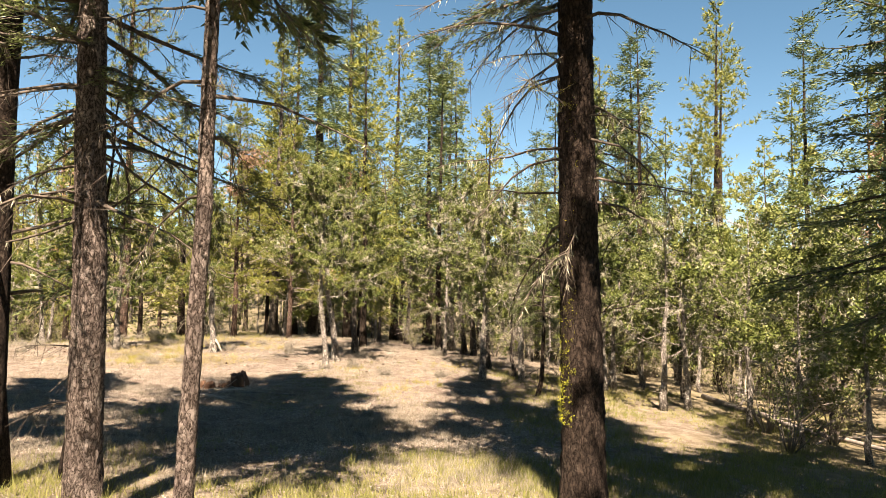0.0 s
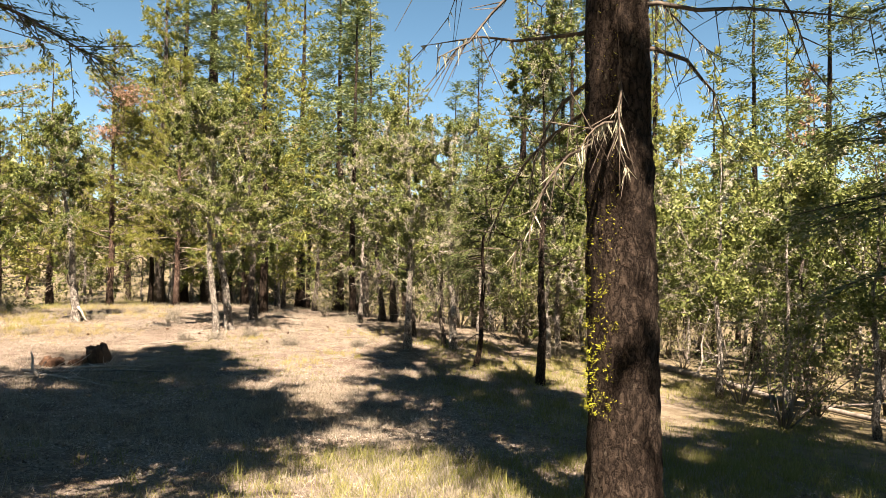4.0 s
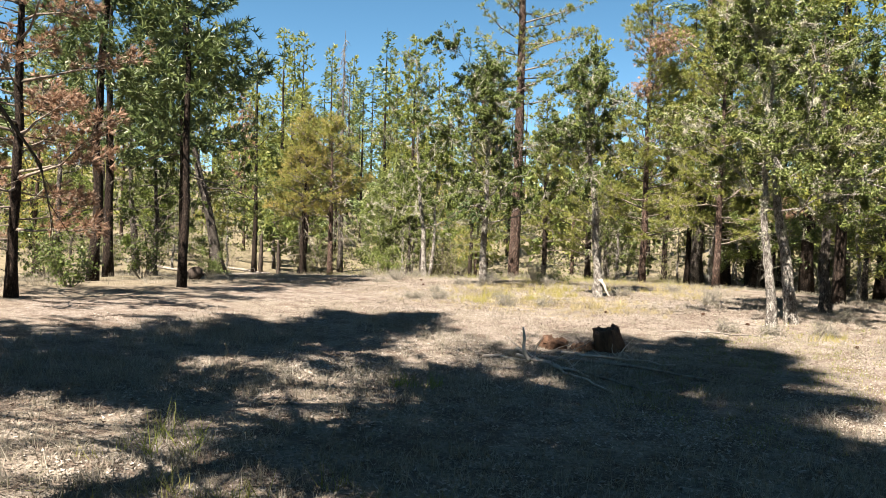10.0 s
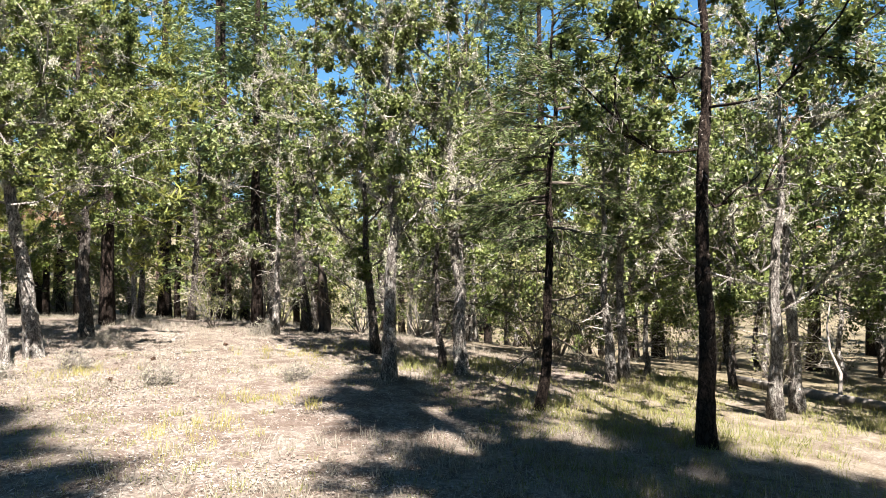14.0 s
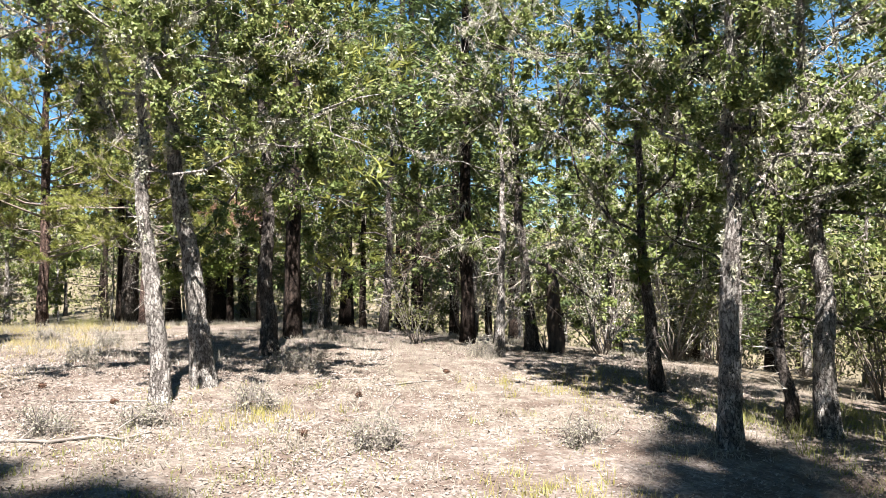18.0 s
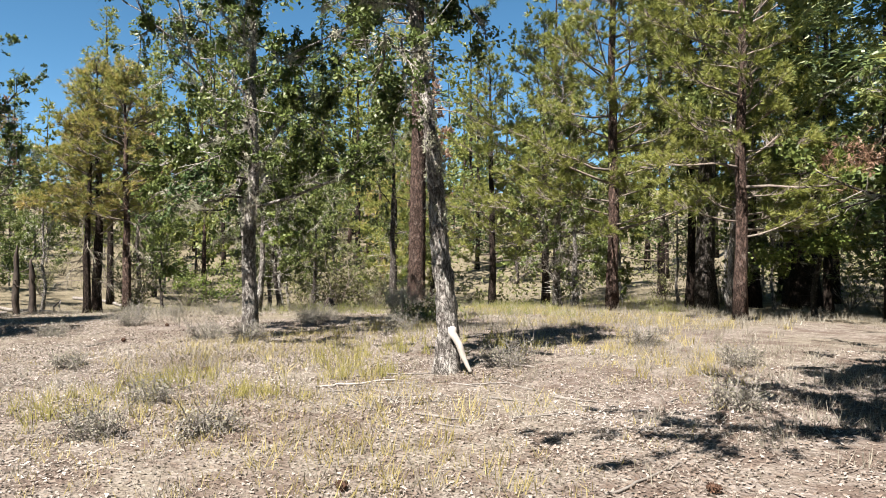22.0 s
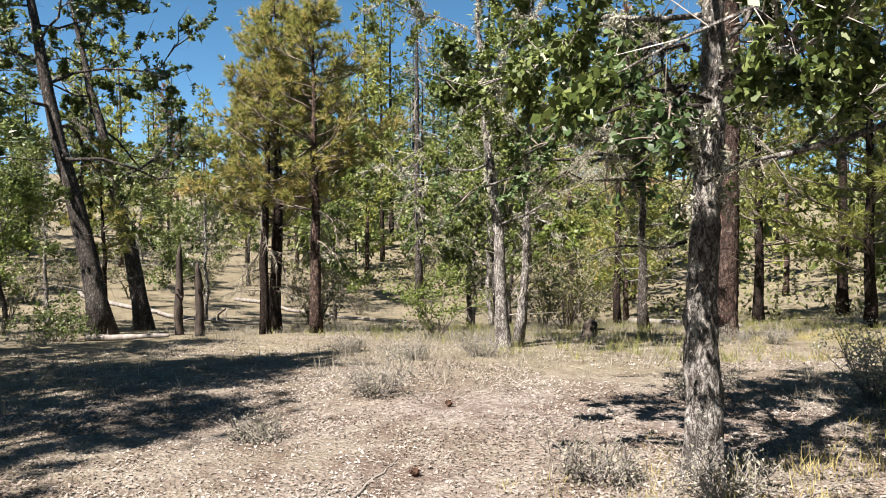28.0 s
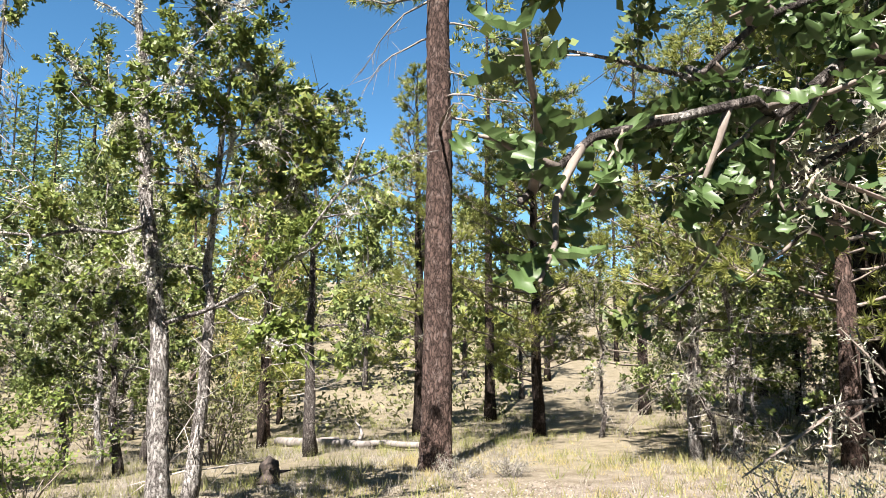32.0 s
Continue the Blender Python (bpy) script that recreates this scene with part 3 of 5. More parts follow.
def conifer(x, y, h, r, seed, kind="pine", base=0.35, reach=0.17, count=60, dens=1.0, lean=(0, 0), dead=0, dead_from=0.12,
            skin=None, leaf=None, near=False, beard=0.0, label="", group="", name="", width=1.0, wobble=0.02, weep=0.0, lod=0, fine=False):
    rng = np.random.default_rng(seed)
    words = {"pine": "tall pine with long yellow-green needles", "fir": "dark fir with drooping boughs", "dead": "bare dead conifer with grey branches"}
    tree = thing(name or {"pine": "pine_tree", "fir": "fir_tree", "dead": "dead_tree"}[kind], x, y, label or words[kind], "tree", group)
    skin = skin or {"pine": PINE_BARK, "fir": FIR_BARK, "dead": DEAD_WOOD}[kind]
    p, rad = stem(h, r, lean, wobble, rng, 16, 0.3, 0.85)
    if near:
        cut = np.concatenate([np.linspace(0, 0.5, 150), np.linspace(0.52, 1, 20)])
        rf = r * ((1 - 0.97 * cut) ** 0.85 + 0.3 * np.exp(-h * cut / 0.22))
        part("trunk", bark_skin(along(p, cut), np.maximum(rf, 0.012), 44, rng, min(0.022, r * 0.09)), skin, tree, smooth=True)
    else:
        g = Geo()
        tube(g, p, rad, (9, 6, 5)[lod], 0.05, rng)
        part("trunk", g, skin, tree, smooth=True)
    wood, crown, moss = Geo(), Geo(), Geo()
    for i in range(count if kind != "dead" else 0):
        share = ((i + rng.uniform(0, 1)) / count)
        s = base + (0.985 - base) * share
        p0 = along(p, np.array([s]))[0]
        az = rng.uniform(0, 6.283)
        prof = (1 - share) ** 0.75 * (0.75 + 0.25 * min(1, share * 6)) + 0.07
        length = h * reach * prof * (rng.uniform(0.35, 1.3) if fine else rng.uniform(0.6, 1.2))
        if kind == "pine":
            limb = wander(p0, (math.cos(az), math.sin(az), 0.1 + 0.5 * share - weep), length, 4, 0.12, 0.07, rng)
        else:
            limb = wander(p0, (math.cos(az), math.sin(az), -0.15 + 0.7 * share - weep), length, 4, 0.08, 0.02 - 0.05 * (1 - share), rng)
        if lod == 0:
            tube(wood, limb, np.linspace(0.012 + 0.012 * length, 0.005, 5), 3)
        ns = max(3, int((4 + 7 * length) * dens * (1.25, 1.02, 0.5)[lod]))
        u = rng.uniform(0.12, 1.0, ns)
        if fine:
            u = 1 - 0.6 * u ** 1.5
        a = along(limb, u)
        d = unit(limb[-1] - limb[0])
        sidew = unit(np.cross(d, [0, 0, 1]))
        dd = unit(d * 0.8 + sidew * rng.choice([-1, 1], (ns, 1)) * rng.uniform(0.3, 1.1, (ns, 1)) + rng.normal(size=(ns, 3)) * 0.3)
        tw = rng.uniform(0.12, 0.45, (ns, 1)) * min(1.0, 0.5 + length * 0.4)
        if kind == "pine":
            b = a + (dd + [0, 0, 0.3]) * tw
            if near:
                rods(wood, a, b, 0.007, 0.004)
            if fine:
                rods(wood, a, b, 0.007, 0.004)
                needles(crown, b, dd + [0, 0, 0.25], 0.55, 28, 0.165, 0.0165, rng)
                continue
            needles(crown, b, dd + [0, 0, 0.2], 0.8, ((24 if near else 18), 9, 6)[lod], (0.20, 0.24, 0.44)[lod], ((0.018 if near else 0.022), 0.046, 0.14)[lod] * width, rng)
        else:
            b = a + (dd + [0, 0, -0.3]) * tw * 1.4
            if near:
                rods(wood, a, b, 0.006, 0.002)
            low = near and (share < 0.14 or h < 8)
            m = 26 if low else (10, 9, 5)[lod]
            k = np.repeat(np.arange(ns), m)
            f = np.tile(np.linspace(0.1, 1, m), ns)[:, None]
            c = a[k] + (b[k] - a[k]) * f + rng.normal(size=(ns * m, 3)) * (0.02, 0.05, 0.15)[lod]
            lat = unit(np.cross(dd[k], [0, 0, 1])) * rng.choice([-1, 1], (len(k), 1))
            darts(crown, c, dd[k] * 0.9 + lat * rng.uniform(0.3, 1, (len(k), 1)) + rng.normal(size=(len(k), 3)) * 0.25 + [0, 0, -0.2],
                  0.075 if low else (0.12, 0.18, 0.38)[lod] * (1.5 if near else 1), 0.014 if low else (0.03, 0.046, 0.14)[lod] * (2.4 if near else width), rng, np.array([0, 0, 0.8]))
    for i in range(dead):
        s = dead_from + (base * 1.15 - dead_from) * (i + rng.uniform(0, 1)) / dead if kind != "dead" else dead_from + (0.97 - dead_from) * (i + rng.uniform(0, 1)) / dead
        p0 = along(p, np.array([s]))[0]
        az = rng.uniform(0, 6.283)
        length = h * reach * rng.uniform(0.35, 0.9) * (1 if kind != "dead" else (1.15 - s))
        limb = wander(p0, (math.cos(az), math.sin(az), rng.uniform(-0.2, 0.25) - weep), length, 6, 0.16, -0.12, rng)
        tube(wood, limb, np.linspace(0.010 + 0.008 * length, 0.003, 7) * (1.5 if kind == "dead" else 1), 3)
        u = rng.uniform(0.2, 1, 13)
        a = along(limb, u)
        b = a + unit(0.6 * unit(limb[-1] - limb[0]) + rng.normal(size=(13, 3)) * 0.6 + [0, 0, -0.75]) * rng.uniform(0.1, 0.6, (13, 1))
        rods(wood, a, b, 0.012 if kind == "dead" else 0.005, 0.002)
        if beard > 0:
            m = int(40 * beard)
            c = along(limb, rng.uniform(0.1, 1, m))
            darts(moss, c, rng.normal(size=(m, 3)) * 0.35 + [0, 0, -1.0], rng.uniform(0.04, 0.15, m), rng.uniform(0.006, 0.016, m), rng, np.array([0, -0.5, 0]))
    if wood.n:
        part("branchwork", wood, {"dead": DEAD_WOOD, "fir": DARK_TWIG, "pine": TWIG}[kind], tree, kind="stuff")
    if crown.n:
        part("crown", crown, leaf or (PINE_LEAF if kind == "pine" else FIR_LEAF), tree)
    if moss.n:
        part("lichen", moss, LICHEN, tree, "grey-green hanging lichen", kind="stuff")
    return tree


def bush(name, x, y, h, wide, seed, leaf, leaves, size, stems, label, group, skin=None, bare=0.0, turn=0.0, sink=0.0):
    """Many stems from one foot, with twigs and small leaves towards their ends."""
    rng = np.random.default_rng(seed)
    ob = thing(name, x, y, label, "shrub", group)
    wood, crown, ends = Geo(), Geo(), []
    for i in range(stems):
        az, out = rng.uniform(0, 6.283), rng.uniform(0.15, 1.0)
        limb = wander((0.05 * math.cos(az), 0.05 * math.sin(az), -0.05), (math.cos(az) * out * wide / h, math.sin(az) * out * wide / h, 1.0),
                      h * rng.uniform(0.6, 1.1) * (1 + 0.3 * out), 4, 0.2, 0.0, rng)
        tube(wood, limb, np.linspace(0.003 + 0.007 * h, 0.002, 5), 3)
        a = along(limb, rng.uniform(0.3, 1, 5))
        b = a + unit(rng.normal(size=(5, 3)) + [0, 0, 0.3]) * rng.uniform(0.12, 0.35, (5, 1)) * h ** 0.5
        rods(wood, a, b, 0.004, 0.002)
        ends.append((a, b))
    part("stemwork", wood, skin or TWIG, ob, kind="stuff")
    a, b = np.concatenate([e[0] for e in ends]), np.concatenate([e[1] for e in ends])
    if leaves:
        k = rng.integers(0, len(a), leaves)
        c = a[k] + (b[k] - a[k]) * rng.uniform(0, 1.1, (leaves, 1)) + rng.normal(size=(leaves, 3)) * 0.05 * h ** 0.5
        darts(crown, c, rng.normal(size=(leaves, 3)) + [0, 0, 0.3], size * rng.uniform(0.6, 1.2, leaves), size * 0.7 * rng.uniform(0.7, 1.2, leaves), rng, np.array([0, -0.2, 0.7]))
        part("foliage", crown, leaf, ob, kind="stuff")
    return ob


# ---- ground ----
def ground():
    fine_x, fine_y = np.arange(-36, 18.01, 0.42), np.arange(-4, 50.01, 0.42)
    grow = 0.42 * np.cumsum(1.28 ** np.arange(1, 25))
    xs = np.concatenate([-36 - grow[::-1], fine_x, 18 + grow])
    ys = np.concatenate([-4 - grow[::-1], fine_y, 50 + grow])
    gx, gy = np.meshgrid(xs, ys, indexing="ij")
    z = land(gx, gy) + np.random.default_rng(3).normal(size=gx.shape) * 0.003
    g = Geo()
    n, m = len(xs), len(ys)
    i, j = np.meshgrid(np.arange(n - 1), np.arange(m - 1), indexing="ij")
    g.add(np.stack([gx, gy, z], -1).reshape(-1, 3), np.stack([i * m + j, (i + 1) * m + j, (i + 1) * m + j + 1, i * m + j + 1], -1).reshape(-1, 4))
    ob = new("ground", g.mesh("ground", SOIL, True))
    return tagged(ob, "dry leaf-strewn clearing with pale soil", "ground", kind="structure")


ground()

# ---- trees round the start ----
BIG_FIR = conifer(1.70, 8.50, 21.5, 0.265, 11, "fir", skin=DARK_BARK, dens=1.7, base=0.28, reach=0.125, count=120, dead=30, dead_from=0.135, near=True, beard=1.0, lean=(-0.03, 0),
        label="large rough-barked fir with yellow lichen and dead lower branches", group="firs")
conifer(-4.05, 8.15, 20.0, 0.20, 12, "fir", dens=1.5, base=0.21, reach=0.145, count=105, weep=0.06, dead=18, dead_from=0.16, near=True, beard=0.6,
        label="fir with ridged grey-brown bark", group="firs", lean=(-0.02, 0))
SLIM_FIR = conifer(-2.30, 6.42, 15.0, 0.088, 13, "fir", base=0.35, reach=0.16, count=70, dens=1.5, dead=8, dead_from=0.2, near=True, beard=0.4,
        label="slender fir with a thin reddish-grey trunk", group="firs", lean=(0.012, 0))
conifer(-5.45, 8.75, 18.0, 0.17, 14, "fir", dens=1.35, base=0.33, reach=0.23, count=90, dead=12, skin=DARK_BARK, beard=0.5, group="firs")
conifer(-4.85, 9.25, 5.0, 0.07, 15, "fir", base=0.5, reach=0.2, count=14, dead=8, skin=DARK_BARK, group="firs", lean=(0.1, 0))
conifer(7.9, 11.4, 11.0, 0.15, 21, "fir", base=0.27, reach=0.23, count=70, dens=1.6, skin=DARK_BARK, group="firs", weep=0.15)
# Five firs out of view, added to throw shade over the start and clearing.
conifer(6.6, 4.2, 17.0, 0.2, 22, "fir", base=0.22, reach=0.19, count=90, dens=1.6, group="firs", lod=1, width=2.4)
conifer(-9.6, 7.2, 20.0, 0.2, 17, "fir", dens=1.9, base=0.30, reach=0.17, count=110, group="firs", lod=1, width=2.4)
conifer(4.9, 1.0, 17.0, 0.2, 18, "fir", dens=1.6, base=0.22, reach=0.18, count=90, group="firs", lod=1, width=2.4)
conifer(-3.5, 2.2, 28.0, 0.26, 19, "fir", dens=1.5, base=0.56, reach=0.094, count=120, group="firs", lod=1, width=2.4)
conifer(3.5, 3.0, 25.0, 0.27, 20, "fir", dens=1.85, base=0.29, reach=0.104, count=125, group="firs", lod=1, width=2.4)

# ---- oaks and young firs along the brow, right of the clearing ----
oak(1.25, 21.92, 7.0, 0.100, 31, spread=0.37, lean=(-0.05, 0), lichen=2.2, skin=PALE_BARK, near=True, base=0.32, leaves=22000, size=0.05)
oak(2.54, 22.50, 7.0, 0.105, 32, spread=0.37, lean=(-0.03, 0.02), lichen=2.2, skin=PALE_BARK, near=True, base=0.34, leaves=22000, size=0.05)
oak(2.30, 22.72, 5.1, 0.062, 33, spread=0.37, lean=(-0.05, 0), lichen=0.8, leaves=2500)
conifer(2.70, 20.20, 5.6, 0.065, 34, "fir", base=0.38, reach=0.20, count=40, dens=1.5, near=True, skin=DARK_BARK, dead=8, beard=1.0,
        label="young dark fir with bushy boughs", group="young firs", wobble=0.05)
oak(3.84, 18.50, 9.8, 0.098, 35, wobble=0.03, leaves=24000, size=0.056, lean=(-0.015, 0.0), lichen=0.5, skin=DARK_BARK, leaf=DARK_LEAF, base=0.30, near=True, spread=0.24)
oak(6.25, 20.10, 6.6, 0.10, 36, spread=0.37, lichen=2.0, skin=PALE_BARK, leaves=4500)
oak(7.16, 20.60, 6.6, 0.10, 37, spread=0.37, lichen=2.0, skin=PALE_BARK, leaves=4500)
oak(5.15, 22.50, 6.2, 0.085, 38, spread=0.37, lichen=1.5, skin=PALE_BARK)
oak(5.45, 22.65, 6.6, 0.09, 39, spread=0.37, lichen=1.5, skin=PALE_BARK, lean=(0.04, 0))
oak(1.63, 24.35, 6.9, 0.085, 40, spread=0.37, lichen=2.0, lean=(-0.03, 0))
oak(0.88, 27.90, 7.4, 0.11, 41, spread=0.37, lichen=1.5, lean=(-0.04, 0))
conifer(-0.15, 28.5, 12.0, 0.12, 42, "fir", base=0.22, reach=0.15, count=50, dead=14, skin=DARK_BARK, beard=1.2, group="firs", lod=1, width=1.15)
oak(3.29, 30.6, 7.0, 0.10, 43, spread=0.37, lichen=1.2)
oak(0.1, 26.6, 6.2, 0.07, 44, spread=0.37, lichen=2.2, skin=PALE_BARK, leaves=4500)

# ---- the twin oak and its neighbours ----
oak(-3.76, 23.05, 6.9, 0.092, 51, lean=(-0.05, 0.0), lichen=2.2, skin=PALE_BARK, near=True, base=0.37, spread=0.35, size=0.047, leaves=30000,
    label="slim twin-stemmed oak thick with pale lichen", wobble=0.06)
oak(-3.52, 23.85, 7.5, 0.118, 52, lean=(-0.14, 0.0), lichen=2.0, skin=PALE_BARK, near=True, base=0.42, spread=0.36, leaves=34000, size=0.047,
    label="leaning oak with mottled grey bark beside a slimmer stem")
oak(-3.20, 26.08, 7.8, 0.115, 53, lean=(-0.06, 0.0), lichen=0.9, near=True, base=0.32, spread=0.37, leaves=26000, size=0.052, leaf=DARK_LEAF)
oak(-8.32, 25.92, 7.0, 0.120, 54, lean=(-0.09, -0.045), wobble=0.03, lichen=1.8, skin=PALE_BARK, near="kites", leaf=DARK_LEAF, base=0.56, spread=0.24, limbs=16, leaves=27000, size=0.056,
    label="pale-barked oak with a bleached broken limb at its foot")
NEAR_OAK = oak(-12.14, 26.56, 7.6, 0.112, 55, lean=(0.0, 0.0), wobble=0.02, lichen=2.2, leaf=DARK_LEAF, near="lobed", skin=PALE_BARK, base=0.27, spread=0.36, limbs=22, leaves=56000, size=0.06,
    label="oak with low spreading limbs and shrubs at its foot")
conifer(-15.85, 35.2, 24.0, 0.235, 56, "pine", base=0.30, reach=0.12, count=70, dens=1.2, near=True, dead=10, dead_from=0.2,
        label="tall ponderosa-type pine with red-brown plated bark", group="pines")

# ---- dark firs behind the brow ----
conifer(-7.5, 42.0, 22.0, 0.42, 61, "fir", base=0.22, reach=0.17, count=100, dens=1.3, dead=20, skin=DARK_BARK, beard=1, group="firs", lod=1, width=1.15)
conifer(-8.46, 40.3, 20.0, 0.22, 62, "fir", base=0.24, reach=0.17, count=90, dens=1.2, dead=16, skin=DARK_BARK, beard=1, group="firs", lod=1, width=1.15)
conifer(-8.87, 37.5, 16.0, 0.24, 63, "pine", base=0.2, reach=0.17, count=80, dens=1.2, skin=OAK_BARK, group="pines", width=1.5)
MID_FIR = conifer(-4.8, 36.0, 19.0, 0.2, 64, "fir", base=0.24, reach=0.17, count=90, dens=1.3, dead=18, skin=DARK_BARK, beard=1.2, group="firs", lod=1, width=1.15)
conifer(-2.9, 43.0, 20.0, 0.24, 65, "pine", base=0.3, reach=0.14, count=70, dead=16, skin=DARK_BARK, group="pines", lod=1, width=1.15)
BACK_FIR = conifer(-0.9, 40.0, 18.0, 0.2, 66, "fir", base=0.22, reach=0.17, count=90, dens=1.3, dead=16, skin=DARK_BARK, beard=1.2, group="firs", lod=1, width=1.15)
HIGH_PINE = conifer(-10.3, 35.2, 11.5, 0.14, 67, "pine", base=0.14, reach=0.20, count=84, dens=1.7, group="pines", fine=True)
conifer(-7.2, 33.4, 10.0, 0.12, 68, "pine", base=0.14, reach=0.20, count=76, dens=1.7, group="pines", fine=True)
oak(-1.6, 31.5, 7.4, 0.10, 70, spread=0.37, lichen=1.5)
oak(-2.9, 33.0, 7.0, 0.09, 71, spread=0.37, lichen=1.2)
oak(-11.84, 35.8, 3.2, 0.05, 73, lean=(-0.2, 0), leaves=1200, lichen=0.6, label="small leaning oak sapling")

# ---- left of the clearing ----
conifer(-15.1, 14.95, 9.5, 0.10, 81, "pine", base=0.08, reach=0.22, count=70, dens=1.6, fine=True, leaf=RUST_LEAF, skin=DARK_BARK, weep=0.2,
        label="dead pine still holding rust-red needles", group="pines")
conifer(-17.94, 20.55, 11.5, 0.11, 82, "pine", base=0.30, reach=0.23, count=80, dens=1.5, leaf=FIR_LEAF, lod=1, skin=DARK_BARK, dead=8, group="pines")
# Extra pine, in line with the one above, added to shade the ground beyond.
conifer(-15.9, 19.1, 10.0, 0.10, 111, "pine", base=0.30, reach=0.17, count=66, dens=1.2, leaf=FIR_LEAF, lod=1, skin=DARK_BARK, group="pines")
conifer(-18.9, 18.6, 13.0, 0.13, 83, "pine", base=0.32, reach=0.22, count=80, dens=1.5, leaf=FIR_LEAF, lod=1, skin=DARK_BARK, lean=(0.04, 0), group="pines", wobble=0.08)
conifer(-21.6, 20.6, 11.5, 0.14, 84, "pine", base=0.28, reach=0.23, count=80, dens=1.5, leaf=FIR_LEAF, lod=1, skin=DARK_BARK, group="pines")
oak(-25.6, 21.2, 10.0, 0.13, 85, lichen=0.4, leaf=DARK_LEAF)
oak(-22.8, 22.9, 7.2, 0.11, 112, lichen=0.5, leaf=DARK_LEAF, spread=0.33)
oak(-24.6, 18.6, 7.8, 0.12, 113, lichen=0.5, leaf=DARK_LEAF, spread=0.33)
oak(-27.2, 25.0, 10.0, 0.16, 86, lichen=0.4, lean=(-0.12, 0), leaf=DARK_LEAF)
conifer(-26.8, 28.2, 4.2, 0.07, 87, "pine", base=0.4, reach=0.28, count=22, dens=0.8, leaf=GOLD_LEAF, skin=DARK_BARK, group="pines", width=1.2)
oak(-25.44, 27.75, 12.5, 0.235, 88, lean=(-0.16, -0.15), lichen=0.8, base=0.34, spread=0.29, leaves=30000, size=0.074, leaf=DARK_LEAF, label="tall leaning oak with a dark furrowed trunk")
oak(-27.84, 29.52, 12.0, 0.22, 89, lean=(-0.15, -0.15), lichen=0.8, base=0.34, spread=0.29, leaves=30000, size=0.074, leaf=DARK_LEAF, label="tall leaning oak with a dark furrowed trunk")
conifer(-23.6, 30.6, 7.1, 0.14, 90, "pine", base=0.30, reach=0.26, count=80, dens=1.6, leaf=GOLD_LEAF, skin=DARK_BARK, group="pines", dead=10, beard=0.8, fine=True,
        label="yellowing pine with brown-tipped needle tufts")
conifer(-23.2, 30.15, 5.6, 0.11, 91, "pine", base=0.55, reach=0.26, count=30, leaf=GOLD_LEAF, skin=DARK_BARK, group="pines", dead=12, beard=1.2, fine=True,
        label="small dark-stemmed pine hung with lichen")
conifer(-21.99, 30.59, 6.6, 0.125, 92, "pine", base=0.36, reach=0.25, count=66, dens=1.5, leaf=GOLD_LEAF, group="pines", dead=12, beard=0.8, fine=True,
        label="yellowing pine with brown-tipped needle tufts")
oak(-17.19, 30.65, 9.0, 0.105, 94, leaf=BRIGHT_LEAF, lean=(-0.07, 0.02), lichen=2.2, skin=PALE_BARK, near=True, base=0.21, spread=0.30, size=0.05, leaves=26000)
oak(-17.12, 30.85, 6.5, 0.075, 95, leaf=BRIGHT_LEAF, lean=(0.05, 0.0), lichen=1.8, skin=PALE_BARK, base=0.34, wobble=0.035)
oak(-19.3, 38.5, 9.4, 0.13, 96, lichen=1.6, base=0.30, spread=0.23, leaves=22000, size=0.06)
conifer(-18.45, 43.4, 10.0, 0.15, 114, "pine", base=0.16, reach=0.21, count=76, dens=1.5, skin=DARK_BARK, group="pines", fine=True)
oak(-21.2, 35.2, 5.1, 0.08, 97, spread=0.37, lichen=1.0)
oak(-23.2, 38.5, 5.9, 0.09, 98, spread=0.37, lichen=1.0)
oak(-24.4, 37.5, 5.5, 0.08, 99, spread=0.37, lichen=1.0)
oak(-26.4, 41.6, 6.6, 0.10, 100, spread=0.37, lichen=0.8)
oak(-28.5, 44.9, 7.0, 0.11, 101, spread=0.37, lichen=0.8)
conifer(-34.6, 44.9, 16.5, 0.19, 103, "dead", skin=OAK_BARK, reach=0.19, dead=74, dead_from=0.14, group="dead trees", weep=0.45, label="tall dead grey tree with bleached drooping branches")
conifer(-12.13, 36.15, 6.4, 0.10, 104, "pine", base=0.26, reach=0.26, count=46, dens=1.0, skin=PALE_BARK, group="pines", dead=10, beard=0.8, fine=True,
        label="small grey-barked pine with yellow-green needles")
oak(-11.6, 36.0, 5.5, 0.075, 105, spread=0.37, skin=PALE_BARK, lichen=1.5, lean=(-0.1, 0))
conifer(-9.5, 38.4, 11.0, 0.12, 106, "pine", base=0.2, reach=0.22, count=60, skin=DARK_BARK, group="pines", lod=1, width=1.15)
conifer(-15.0, 41.1, 9.5, 0.13, 107, "pine", base=0.12, reach=0.25, count=84, dens=1.5, skin=DARK_BARK, group="pines", fine=True)
oak(-13.64, 40.2, 4.0, 0.045, 108, leaves=1200, lichen=0.5, label="small oak sapling on the slope")
conifer(-17.0, 46.0, 14.2, 0.16, 109, "pine", base=0.14, reach=0.22, count=70, skin=DARK_BARK, group="pines", lod=1, width=1.15)
conifer(-12.6, 45.5, 11.0, 0.15, 110, "pine", base=0.12, reach=0.24, count=80, dens=1.3, skin=DARK_BARK, group="pines", fine=True)


